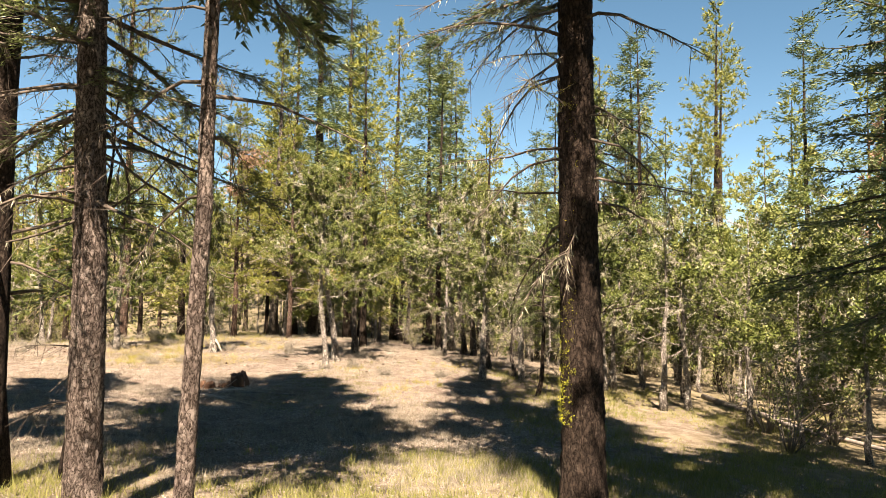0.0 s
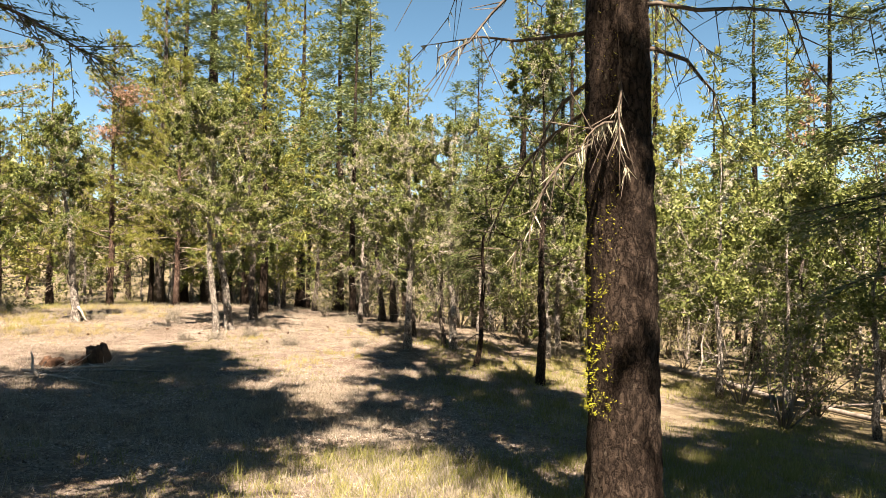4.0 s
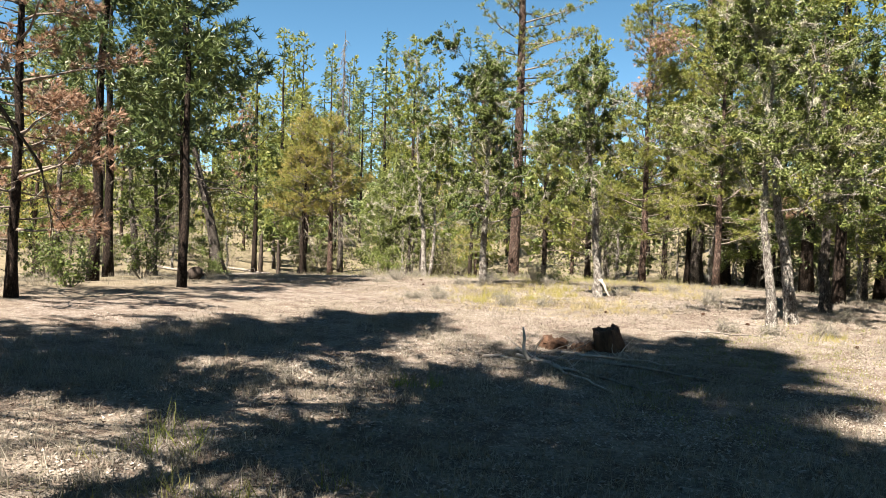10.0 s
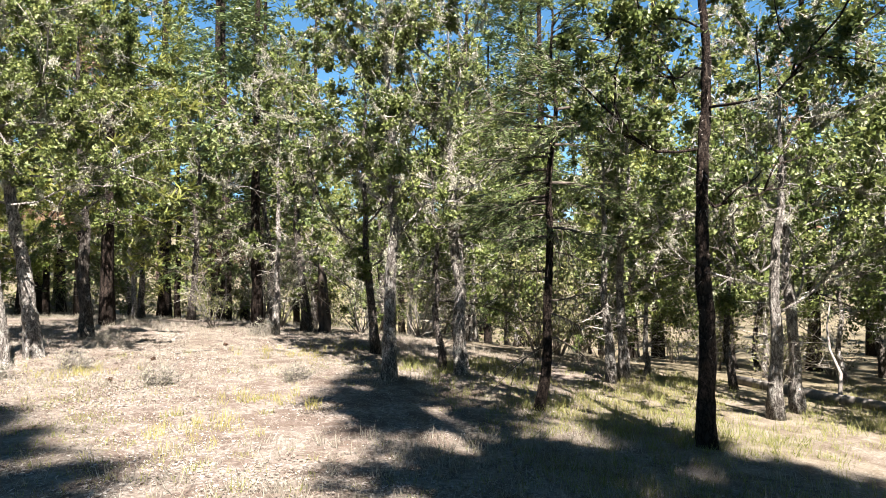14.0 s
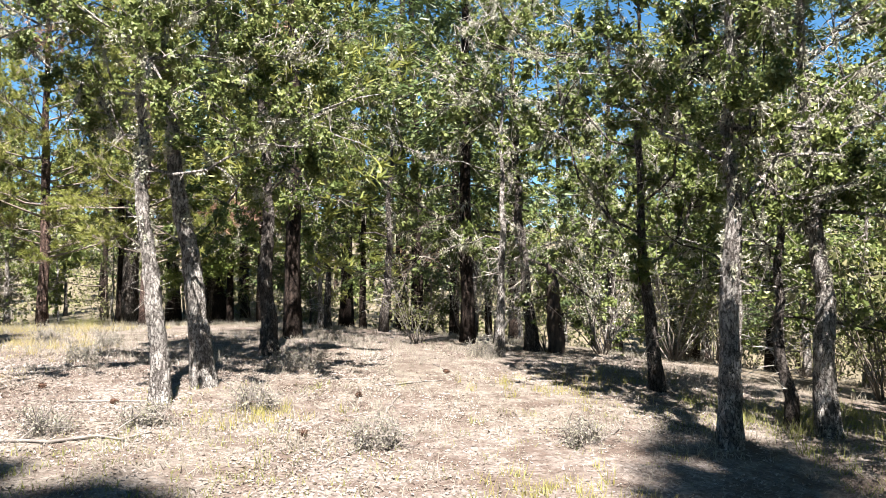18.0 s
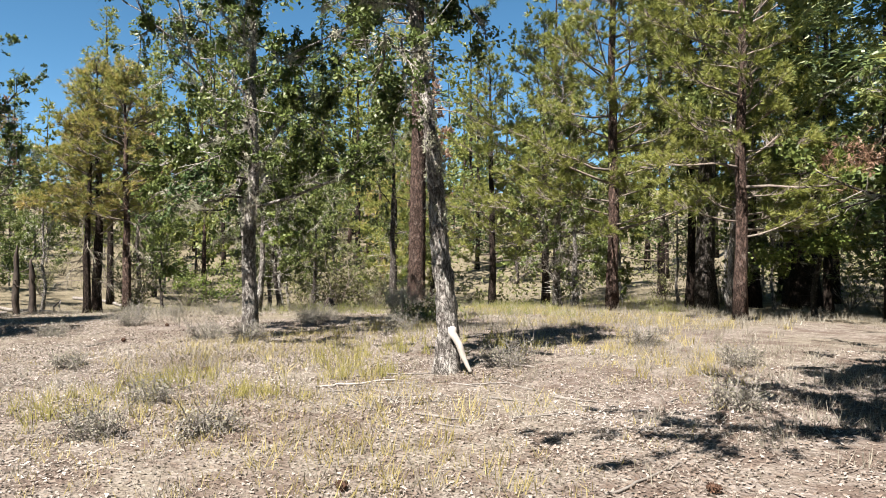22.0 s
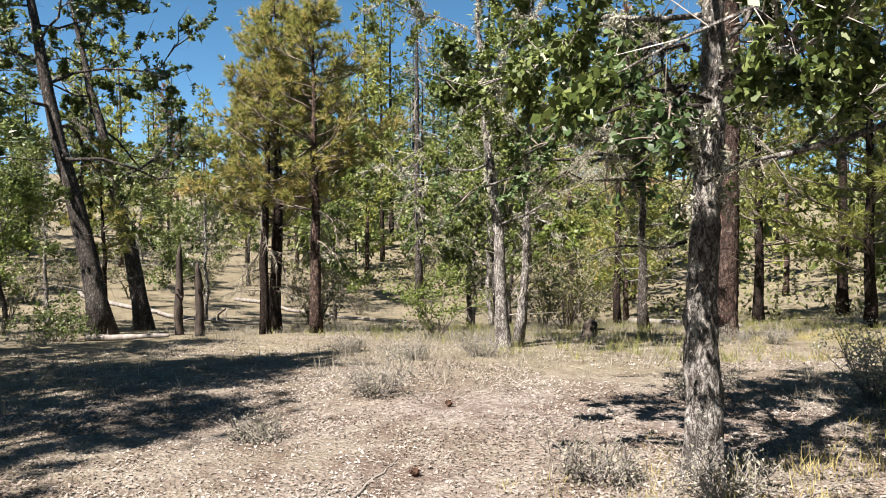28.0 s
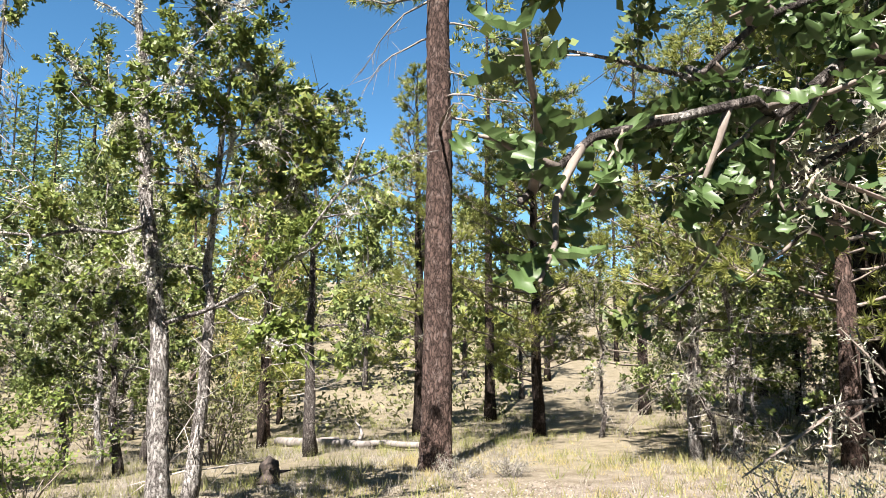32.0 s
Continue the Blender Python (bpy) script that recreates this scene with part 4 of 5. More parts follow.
# ---- the wood all round, from a few grown trees ----
def wood():
    rng = np.random.default_rng(77)
    mid = [
        oak(9.0, 15.0, 6.2, 0.07, 201, spread=0.37, lichen=2.6, skin=PALE_BARK, leaves=5100, label="lichen-hung oak in the wood", group="wood oaks", base=0.26, lod=1, size=0.078),
        oak(8.4, 16.6, 5.9, 0.06, 202, spread=0.37, lichen=2.4, skin=PALE_BARK, leaves=4700, label="slender oak in the wood", group="wood oaks", base=0.26, lod=1, size=0.078),
        oak(10.2, 18.6, 7.0, 0.085, 203, spread=0.37, lichen=1.6, leaves=5800, leaf=DARK_LEAF, label="dark-leaved oak in the wood", group="wood oaks", base=0.26, lod=1, size=0.078),
        oak(13.0, 22.0, 5.1, 0.07, 204, spread=0.37, lichen=0.8, leaves=7290, leaf=BRIGHT_LEAF, label="fresh green oak in the wood", group="wood oaks", base=0.26, lod=1, size=0.078),
        conifer(14.0, 27.0, 15.0, 0.17, 205, "fir", base=0.12, reach=0.19, count=86, dead=8, skin=DARK_BARK, label="dark fir in the wood", group="wood firs", lod=1),
        conifer(16.5, 20.0, 12.0, 0.14, 206, "pine", base=0.10, reach=0.20, count=72, skin=DARK_BARK, label="pine with light green needles in the wood", group="wood pines", lod=1),
        conifer(12.0, 31.0, 17.0, 0.19, 207, "pine", base=0.20, reach=0.16, count=78, skin=DARK_BARK, label="tall pine in the wood", group="wood pines", lod=1),
        conifer(-33.0, 24.0, 9.0, 0.12, 208, "pine", base=0.12, reach=0.22, count=60, leaf=GOLD_LEAF, label="yellowing young pine in the wood", group="wood pines", lod=1),
        bush("understory_shrub", 9.6, 17.5, 1.9, 1.1, 221, DULL_LEAF, 700, 0.09, 12, "olive-leaved brush under the trees", "understory"),
        bush("understory_shrub", 11.0, 16.0, 1.5, 1.2, 222, DULL_LEAF, 260, 0.08, 14, "half-bare twiggy brush under the trees", "understory"),
    ]
    far = [
        oak(30.0, 30.0, 9.0, 0.13, 231, leaves=960, size=0.38, label="oak in the far wood", group="far trees", lod=2, base=0.15),
        conifer(28.0, 44.0, 16.0, 0.18, 232, "fir", base=0.10, reach=0.15, count=46, skin=DARK_BARK, label="dark fir in the far wood", group="far trees", lod=2),
        conifer(33.0, 38.0, 13.0, 0.15, 233, "pine", base=0.12, reach=0.18, count=40, label="light green pine in the far wood", group="far trees", lod=2),
        conifer(38.0, 46.0, 18.0, 0.2, 234, "pine", base=0.22, reach=0.15, count=46, skin=DARK_BARK, label="tall pine in the far wood", group="far trees", lod=2),
        conifer(24.0, 38.0, 14.0, 0.14, 235, "pine", base=0.25, reach=0.14, count=36, leaf=RUST_LEAF, label="dead pine with rust-red needles", group="far trees", lod=2),
    ]
    taken = [(o.location.x, o.location.y) for o in scene.objects if o.parent is None and o.type == "EMPTY"]

    def scatter(kinds, n, x0, x1, y0, y1, weights, gap, keep=None):
        w = np.array(weights, float) / sum(weights)
        done = tries = 0
        while done < n and tries < n * 30:
            tries += 1
            x, y = rng.uniform(x0, x1), rng.uniform(y0, y1)
            if -36 < x < -15 and abs((x + 12.2) * 0.678 + (y - 23.8) * 0.734) < 1.8:
                continue
            if 33 < y < 50 and abs((x + 13.1) * 0.942 + (y - 24.9) * 0.336) < 2.8:
                continue
            if keep and not keep(x, y):
                continue
            if min((x - a) ** 2 + (y - b) ** 2 for a, b in taken) < gap * gap:
                continue
            src = kinds[rng.choice(len(kinds), p=w)]
            k = rng.uniform(0.75, 1.2)
            turn, tall = rng.uniform(0, 360), rng.uniform(0.9, 1.1)
            taken.append((x, y))
            done += 1
            if math.hypot(x + 30.5, y - 31.0) < 0.6:      # open ground behind the leaning oaks
                continue
            if x < -40 and 33 < y < 55:                   # lower growth on the far slope
                k *= 0.76
            t = copy_thing(src, pose(x, y, lay(x, y) - 0.05, 0, 0, turn))
            t.scale = (k, k, k * tall)

    #                 oaks        fir pine tall gold brush
    scatter(mid, 14, -10, 14, 34, 46, (0, 0, 0, 0, 4, 1, 2.5, 0, 0, 0), 2.4)
    scatter(mid, 30, -4, 15, 27, 43, (5, 5, 3, 2, 1, 1, 0.5, 0.2, 4, 3), 1.3)
    scatter(mid, 36, 6.6, 20, 14, 27, (6, 5, 2, 2, 0, 0, 0, 0, 2, 3.5), 1.3, lambda x, y: (y < 24 or x > 7.5) and y + x > 23)
    scatter(mid, 26, 3.5, 15, 24, 35, (2, 2, 1, 1, 0, 0, 0, 0, 5, 4), 1.2)
    scatter(mid, 9, 12, 22, 18, 30, (0, 0, 0, 0, 2, 1, 2, 0, 0, 0), 2.5)
    scatter(mid, 20, -12, -4, 35, 47, (2, 2, 1, 2, 0.2, 2.5, 0.6, 0.2, 5, 4), 1.3, lambda x, y: x > -8.2 or y > 39)
    scatter(mid, 30, -30, -16, 36, 50, (2, 2, 2, 2, 0.9, 2.4, 0.8, 0.7, 4, 3), 1.7, lambda x, y: abs(x + 17) > 1.5)
    scatter(mid, 5, -26, -20.5, 31.5, 37, (0.5, 0.5, 0.5, 1, 0, 0, 0, 0, 5, 5), 1.3)
    scatter(mid, 38, -52, -27.5, 16, 52, (2, 2, 3, 1.5, 0.6, 1.5, 0.5, 0.8, 4, 2), 2.2, lambda x, y: y > 27 or x < -33)
    scatter(mid, 18, -44, -27, 25, 41, (1, 1, 2, 2, 0, 1, 0, 0.5, 4, 3), 1.8, lambda x, y: abs(x + 0.9 * y) > 3)
    scatter(far, 58, -60, 45, 46, 75, (3, 3, 3, 2, 0.5), 2.8, lambda x, y: y > 62 or abs(x + 13 + 0.1 * (y - 45)) > 2.0)
    scatter(far, 50, -95, 75, 68, 118, (1, 3, 3, 3, 0.3), 3.6)
    scatter(far, 26, 18, 60, 0, 50, (3, 2, 2, 2, 0.2), 3.0)
    scatter(far, 50, -75, -32, 40, 90, (3, 2, 3, 2, 0.2), 2.6)
    scatter(far, 34, -62, -37, 24, 62, (3, 2, 3, 2, 0.2), 2.2)
    scatter(far, 30, -85, -45, -5, 70, (3, 2, 3, 2, 0.2), 3.2)
    # Trees behind and beside the start, never in view, added to block skylight.
    scatter(far, 60, -34, 26, -32, -3, (1, 5, 1.5, 1.5, 0), 2.0, lambda x, y: abs(x + 1) > 9 or y < -15)
    scatter(far, 12, 5.5, 20, -6, 9, (2, 3, 2, 2, 0), 2.4, lambda x, y: x > 0.65 * y + 5)
    scatter(far, 18, -26, -9, -8, 7, (1, 3, 2, 3, 0), 2.6)


wood()


# ---- sprays of dead red needles caught in the crowns ----
def rust(tree, x, y, z, wide, n, seed):
    rng = np.random.default_rng(seed)
    o = tree.matrix_basis.translation
    c = rng.normal(size=(n, 3)) * np.array([wide, wide, wide * 0.6]) + np.array([x - o.x, y - o.y, z - o.z])
    g = Geo()
    needles(g, c, rng.normal(size=(n, 3)) + [0, 0, -0.4], 0.7, 12, 0.17, 0.022, rng)
    return part("dead_spray", g, RUST_LEAF, tree, "rust-red dead needles", kind="stuff")


rust(HIGH_PINE, -9.5, 34.4, 8.4, 0.42, 240, 301)
rust(HIGH_PINE, -10.2, 34.6, 6.9, 0.30, 110, 302)
rust(BACK_FIR, -1.0, 39.3, 6.9, 0.5, 220, 303)
rust(BACK_FIR, -0.2, 39.0, 1.5, 0.5, 240, 304)
rust(MID_FIR, -4.6, 35.0, 7.3, 0.5, 200, 305)


def far_brush(n, seed):
    """Low brush on the far slopes."""
    rng = np.random.default_rng(seed)
    x, y = rng.uniform(-62, 42, n), rng.uniform(43, 92, n)
    ok = (abs(x + 13 + 0.1 * (y - 45)) > 2.5)
    x, y = x[ok], y[ok]
    k = np.repeat(np.arange(len(x)), 46)
    tall = rng.uniform(0.4, 1.7, len(x))[k]
    c = np.stack([x[k], y[k], land(x, y)[k]], 1) + rng.normal(size=(len(k), 3)) * np.stack([0.6 * tall, 0.6 * tall, 0 * tall], 1)
    c[:, 2] += tall * rng.uniform(0, 1, len(k))
    g = Geo()
    darts(g, c, rng.normal(size=(len(k), 3)), 0.20, 0.13, rng, np.array([0, 0, 0.2]))
    return solo("far_brush", g, DULL_LEAF, 0, 0, "dull olive brush on the far slopes", "brush", z=0.0, kind="stuff")


far_brush(1000, 331)
rust(MID_FIR, -5.3, 35.2, 2.6, 0.45, 150, 306)


BRIGHT_GRASS = leafy("fresh green grass", (0.0, (0.10, 0.14, 0.035)), (0.6, (0.19, 0.235, 0.06)), (1.0, (0.30, 0.32, 0.11)), rough=0.7, spec=0.2)


# ---- dry grass and fallen leaves ----
def tufts(name, n, x0, x1, y0, y1, height, blades, material, seed, label, clump=0.5, keep=None):
    """Tufts of thin blades strewn over a stretch of ground, thicker in patches."""
    rng = np.random.default_rng(seed)
    x, y = rng.uniform(x0, x1, n * 3), rng.uniform(y0, y1, n * 3)
    patch = np.sin(x * 0.9 + 1.3 * np.sin(y * 0.7)) * np.sin(y * 0.8 + 1.7 * np.sin(x * 0.5 + seed)) + rng.normal(size=n * 3) * 0.5
    order = np.argsort(-patch + rng.uniform(0, 2.2 * (1 - clump), n * 3))
    ok = order if keep is None else order[keep(x[order], y[order])]
    x, y = x[ok[:n]], y[ok[:n]]
    base = np.stack([x, y, land(x, y) - 0.01], 1)
    k = np.repeat(np.arange(len(x)), blades)
    c = base[k] + np.concatenate([rng.normal(size=(len(k), 2)) * 0.05, np.zeros((len(k), 1))], 1)
    d = rng.normal(size=(len(k), 3)) * np.array([0.42, 0.42, 0.1]) + [0, 0, 1.0]
    g = Geo()
    size = (height * rng.uniform(0.35, 1.25, len(x)))[k] * rng.uniform(0.5, 1.1, len(k))
    darts(g, c, d, size, 0.006 + 0.012 * size, rng, np.array([0, -1.0, 0]))
    return solo(name, g, material, 0, 0, label, "grass", z=0.0, kind="stuff")


tufts("grass", 4200, -7, 8, -1, 12.5, 0.20, 14, GREEN_GRASS, 401, "yellow-green grass under the firs", 0.6)
tufts("grass", 4200, 1.6, 12, 9.5, 24, 0.17, 11, GREEN_GRASS, 402, "yellow-green grass on the slope below the brow", 0.5)
tufts("dry_grass", 1500, -12, 2.5, 11, 24, 0.13, 10, DRY_GRASS, 403, "sparse dry grass in the clearing", 0.8)
tufts("dry_grass", 3600, -13, 8, 24.3, 38, 0.15, 10, DRY_GRASS, 404, "dry grass along the brow", 0.6)
MUSTARD = leafy("mustard-green grass", (0.0, (0.125, 0.130, 0.040)), (0.5, (0.235, 0.220, 0.072)), (1.0, (0.37, 0.325, 0.135)), rough=0.75, spec=0.15)


def clumps(centres, n, reach, height, blades, material, seed, label):
    """Loose clumps of tall thin grass round a few middles."""
    rng = np.random.default_rng(seed)
    m = np.repeat(np.array(centres), n, 0)
    x, y = (m[:, :2] + rng.normal(size=(len(m), 2)) * reach * m[:, 2:]).T
    k = np.repeat(np.arange(len(x)), blades)
    c = np.stack([x, y, land(x, y) - 0.01], 1)[k] + rng.normal(size=(len(k), 3)) * [0.03, 0.03, 0]
    d = rng.normal(size=(len(k), 3)) * [0.3, 0.3, 0.1] + [0.05, 0, 1.0]
    g = Geo()
    size = (height * rng.uniform(0.4, 1.3, len(x)))[k] * rng.uniform(0.5, 1.1, len(k))
    darts(g, c, d, size, 0.005 + 0.008 * size, rng, np.array([0, -1.0, 0]))
    return solo("grass", g, material, 0, 0, label, "grass", z=0.0, kind="stuff")


clumps([(-10.4, 23.95, 1.0), (-9.64, 25.7, 1.2), (-9.0, 25.3, 0.9), (-10.1, 23.3, 1.0), (-10.15, 24.3, 0.8), (-9.8, 26.9, 1.3),
        (-10.1, 22.85, 1.0), (-9.2, 24.2, 0.7), (-8.6, 27.6, 1.2), (-10.9, 28.4, 1.4)], 34, 0.28, 0.21, 11, MUSTARD, 431,
       "mustard-green grass clumps round the pale oak")
clumps([(-1.3, 19.5, 1.0), (-2.8, 22.6, 0.8), (0.1, 23.8, 1.5), (1.3, 24.9, 1.6), (-0.4, 20.6, 1.0), (7.2, 23.6, 1.6), (3.9, 20.4, 1.4),
        (5.4, 22.0, 1.5)], 36, 0.3, 0.15, 11, MUSTARD, 432, "short mustard-green grass clumps by the brow")
tufts("grass", 420, -12, -6, 22.8, 34, 0.19, 14, STRAW_GRASS, 405, "mustard-yellow grass patches between the oaks", 0.9)
tufts("dry_grass", 4200, -34, -15, 14, 44, 0.22, 9, DRY_GRASS, 406, "dry grass under the scattered trees", 0.5, lambda x, y: (y > 27) | (x < -17))
tufts("dry_grass", 3200, -24, -6, 29, 58, 0.19, 10, DRY_GRASS, 407, "dry grass on the far slope", 0.7)
tufts("grass", 900, -17, -11, 32, 39, 0.12, 12, STRAW_GRASS, 425, "straw-yellow grass round the foot of the pine", 0.85)
tufts("grass", 1500, -24, -9, 30, 48, 0.26, 11, GREEN_GRASS, 408, "yellow-green grass below the far slope", 0.9)


def litter(n, x0, x1, y0, y1, seed, size):
    rng = np.random.default_rng(seed)
    x, y = rng.uniform(x0, x1, n * 2), rng.uniform(y0, y1, n * 2)
    drift = np.sin(x * 1.7 + 2.1 * np.sin(y * 1.1)) * np.sin(y * 1.5 + 1.9 * np.sin(x * 0.9 + seed)) + 0.6 * np.sin(x * 5.3 + 1.5 * np.sin(y * 4.1)) * np.sin(y * 4.7)
    keep = np.argsort(-drift + rng.normal(size=n * 2) * 0.7)[:n]
    x, y = x[keep], y[keep]
    c = np.stack([x, y, land(x, y) + rng.uniform(0.002, 0.012, n)], 1)
    g = Geo()
    darts(g, c, rng.normal(size=(n, 3)) * [1, 1, 0.3] + [0, 0, 0.12], size * rng.uniform(0.35, 1.3, n), size * 0.8 * rng.uniform(0.4, 1.2, n), rng, np.array([0, 0, 1.6]))
    return solo("leaf_litter", g, LITTER, 0, 0, "fallen dry oak leaves on bare ground", "leaf litter", z=0.0, kind="stuff")


litter(72000, -13, 3, 15, 29, 411, 0.030)
litter(34000, -9, 6, 4, 16, 412, 0.042)
litter(26000, -8.5, 3, 11, 18.5, 428, 0.038)
litter(44000, -22, -9, 22, 34, 413, 0.031)
litter(64000, -12, -1.5, 19.8, 26.5, 426, 0.027)
litter(44000, -17, -10, 22.5, 29, 427, 0.027)
tufts("dry_grass", 2200, -11, 1, 9.5, 16.5, 0.15, 11, DRY_GRASS, 415, "dry grass tufts at the edge of the clearing", 0.5)
tufts("grass", 5, -6.4, -6.0, 15.1, 15.6, 0.34, 22, BRIGHT_GRASS, 421, "fresh green grass tuft in the clearing", 0.0)
tufts("grass", 5, -6.3, -5.8, 11.7, 12.2, 0.30, 22, BRIGHT_GRASS, 422, "fresh green grass tuft in the clearing", 0.0)
tufts("dry_grass", 2600, -10, 4, 9, 19, 0.17, 10, DRY_GRASS, 420, "dry grass tufts between light and shade", 0.7)
tufts("grass", 1100, -4.5, 3.5, 15.5, 24, 0.09, 9, GREEN_GRASS, 423, "short yellow-green grass in patches on the clearing", 0.9)
tufts("grass", 700, -13, -5.5, 21.5, 28, 0.10, 9, STRAW_GRASS, 424, "short yellow grass in patches between the oaks", 0.95)
tufts("dry_grass", 9000, -20, 3, 13, 30, 0.06, 5, DRY_GRASS, 414, "short dry stubble between the fallen leaves", 0.4)


def mat(n, x0, x1, y0, y1, seed, material, label, long=0.085):
    """Dead blades lying nearly flat, thicker in patches."""
    rng = np.random.default_rng(seed)
    x, y = rng.uniform(x0, x1, n * 2), rng.uniform(y0, y1, n * 2)
    keep = np.argsort(-np.sin(x * 2.1 + 1.7 * np.sin(y * 1.3 + seed)) * np.sin(y * 1.9 + 1.3 * np.sin(x * 1.6)) + rng.normal(size=n * 2) * 0.9)[:n]
    x, y = x[keep], y[keep]
    c = np.stack([x, y, land(x, y) + rng.uniform(0.002, 0.02, n)], 1)
    g = Geo()
    darts(g, c, rng.normal(size=(n, 3)) * [1, 1, 0.22] + [0, 0, 0.14], long * rng.uniform(0.3, 1.2, n), rng.uniform(0.002, 0.005, n), rng, np.array([0, 0, 1.5]))
    return solo("straw", g, material, 0, 0, label, "straw", z=0.0, kind="stuff")


mat(52000, -13, 4, 10, 28, 416, DRY_GRASS, "matted dead grass on the clearing floor")
mat(30000, -22, -8, 22, 36, 417, DRY_GRASS, "matted dead grass between the oaks")
mat(26000, -10, 4, 8.5, 19, 419, DRY_GRASS, "matted dead grass in the firs' shade", 0.1)
mat(14000, -6, 6, 3, 11, 418, GREEN_GRASS, "matted yellowing grass under the firs", 0.16)


def crooked(name, a, b, r, seed, material, label, category="stick", bend=0.06, twigs=0, sides=6, group="", taper=0.45):
    """A fallen stick or log that lies on the ground from a to b."""
    rng = np.random.default_rng(seed)
    n = 9
    s = np.linspace(0, 1, n)[:, None]
    length = math.hypot(b[0] - a[0], b[1] - a[1])
    p = np.array(a[:2]) * (1 - s) + np.array(b[:2]) * s + rng.normal(size=(n, 2)) * bend * length * 0.3
    lift = np.linspace(a[2] if len(a) > 2 else 0, b[2] if len(b) > 2 else 0, n) if len(a) > 2 else 0
    z = land(p[:, 0], p[:, 1]) + r * 0.8 + lift
    g = Geo()
    o = np.array([p[0, 0], p[0, 1], z[0]])
    pts = np.concatenate([p[:, :2], z[:, None]], 1) - o
    tube(g, pts, r * np.linspace(1, taper, n) * rng.uniform(0.88, 1.12, n), sides)
    ob = solo(name, g, material, o[0], o[1], label, category, group, z=o[2], smooth=True)
    for _ in range(twigs):
        q = along(pts, rng.uniform(0.2, 1, 1))[0]
        t = wander(q, rng.normal(size=3) * [1, 1, 0.3] + [0, 0, 0.35], length * rng.uniform(0.12, 0.3), 4, 0.25, -0.05, rng)
        tg = Geo()
        tube(tg, t, np.linspace(r * 0.4, r * 0.12, 5), 5)
        part("twig", tg, material, ob)
    return ob


# ---- the rotten stump and the sticks beside it ----
def chunk(name, x, y, h, r, seed, tilt, label, ragged=0.25, flat=1.0):
    """A broken piece of trunk: hollowed, ragged rim, fluted sides."""
    rng = np.random.default_rng(seed)
    sides, rings = 26, 9
    a = np.arange(sides) * 2 * np.pi / sides
    flute = 1 + 0.10 * np.sin(5 * a + 1) + 0.07 * np.sin(9 * a) + rng.normal(size=sides) * 0.04
    rim = h * (1 + ragged * (np.sin(3 * a + seed) * 0.5 + rng.normal(size=sides) * 0.45))
    g = Geo()
    rows = []
    for i in range(rings):
        s = i / (rings - 1)
        rows.append(np.stack([np.cos(a) * r * flute * flat * (1.12 - 0.2 * s), np.sin(a) * r * flute * (1.12 - 0.2 * s), rim * s - 0.05], 1))
    for i in range(4):
        s = (i + 1) / 4
        rows.append(np.stack([np.cos(a) * r * flute * flat * (0.92 - 0.8 * s), np.sin(a) * r * flute * (0.92 - 0.8 * s), rim * (1 - 0.35 * s) - 0.02 * s], 1))
    v = np.concatenate(rows) + rng.normal(size=(len(rows) * sides, 3)) * 0.008
    n = len(rows)
    i, j = np.meshgrid(np.arange(n - 1), np.arange(sides), indexing="ij")
    k = (j + 1) % sides
    g.add(v, np.stack([i * sides + j, i * sides + k, (i + 1) * sides + k, (i + 1) * sides + j], -1).reshape(-1, 4),
          np.stack([np.full(sides - 2, (n - 1) * sides), (n - 1) * sides + np.arange(1, sides - 1), (n - 1) * sides + np.arange(2, sides)], 1))
    ob = solo(name, g, ROT, x, y, label, "stump", z=lay(x, y))
    ob.rotation_euler = tilt
    return ob


chunk("tree_stump", -5.41, 19.20, 0.38, 0.20, 421, (0.05, -0.22, 0.4), "ragged rotten red-brown stump in the clearing", 0.10)
chunk("log_fragment", -6.20, 18.92, 0.15, 0.18, 422, (0.25, 0.2, 1.1), "low broken piece of dark rotten log", 0.28, 1.25)
chunk("log_fragment", -5.78, 19.05, 0.10, 0.17, 423, (-0.2, 0.3, 2.2), "low broken piece of dark rotten log", 0.28, 1.4)
crooked("fallen_branch", (-6.45, 18.0), (-3.67, 18.24), 0.035, 431, DEAD_WOOD, "long bleached branch lying beside the stump", twigs=3)
crooked("fallen_branch", (-6.55, 18.35), (-4.38, 16.61), 0.028, 432, PALE_WOOD, "thin pale forked branch on the ground", twigs=4)
crooked("fallen_branch", (-6.0, 17.62, 0.0), (-6.15, 17.75, 0.42), 0.035, 433, PALE_WOOD, "bleached root end sticking up", bend=0.3, twigs=2)
crooked("fallen_branch", (-6.3, 17.9), (-4.9, 17.2), 0.03, 435, PALE_WOOD, "bleached forked branch beside the stump", twigs=5, bend=0.12)
crooked("fallen_branch", (-5.9, 18.5), (-4.2, 18.6), 0.026, 436, PALE_WOOD, "thin bleached branch beside the stump", twigs=5, bend=0.1)
crooked("fallen_branch", (-6.6, 17.4), (-5.6, 17.9), 0.022, 437, PALE_WOOD, "short bleached branch on the ground", twigs=4, bend=0.15)
crooked("fallen_branch", (-5.3, 17.5), (-3.9, 17.0), 0.024, 438, DEAD_WOOD, "grey branch lying in the shade", twigs=4, bend=0.1)
crooked("fallen_branch", (-4.86, 18.9), (-4.4, 18.2), 0.02, 434, DEAD_WOOD, "short grey stick on the ground")
rs = np.random.default_rng(440)
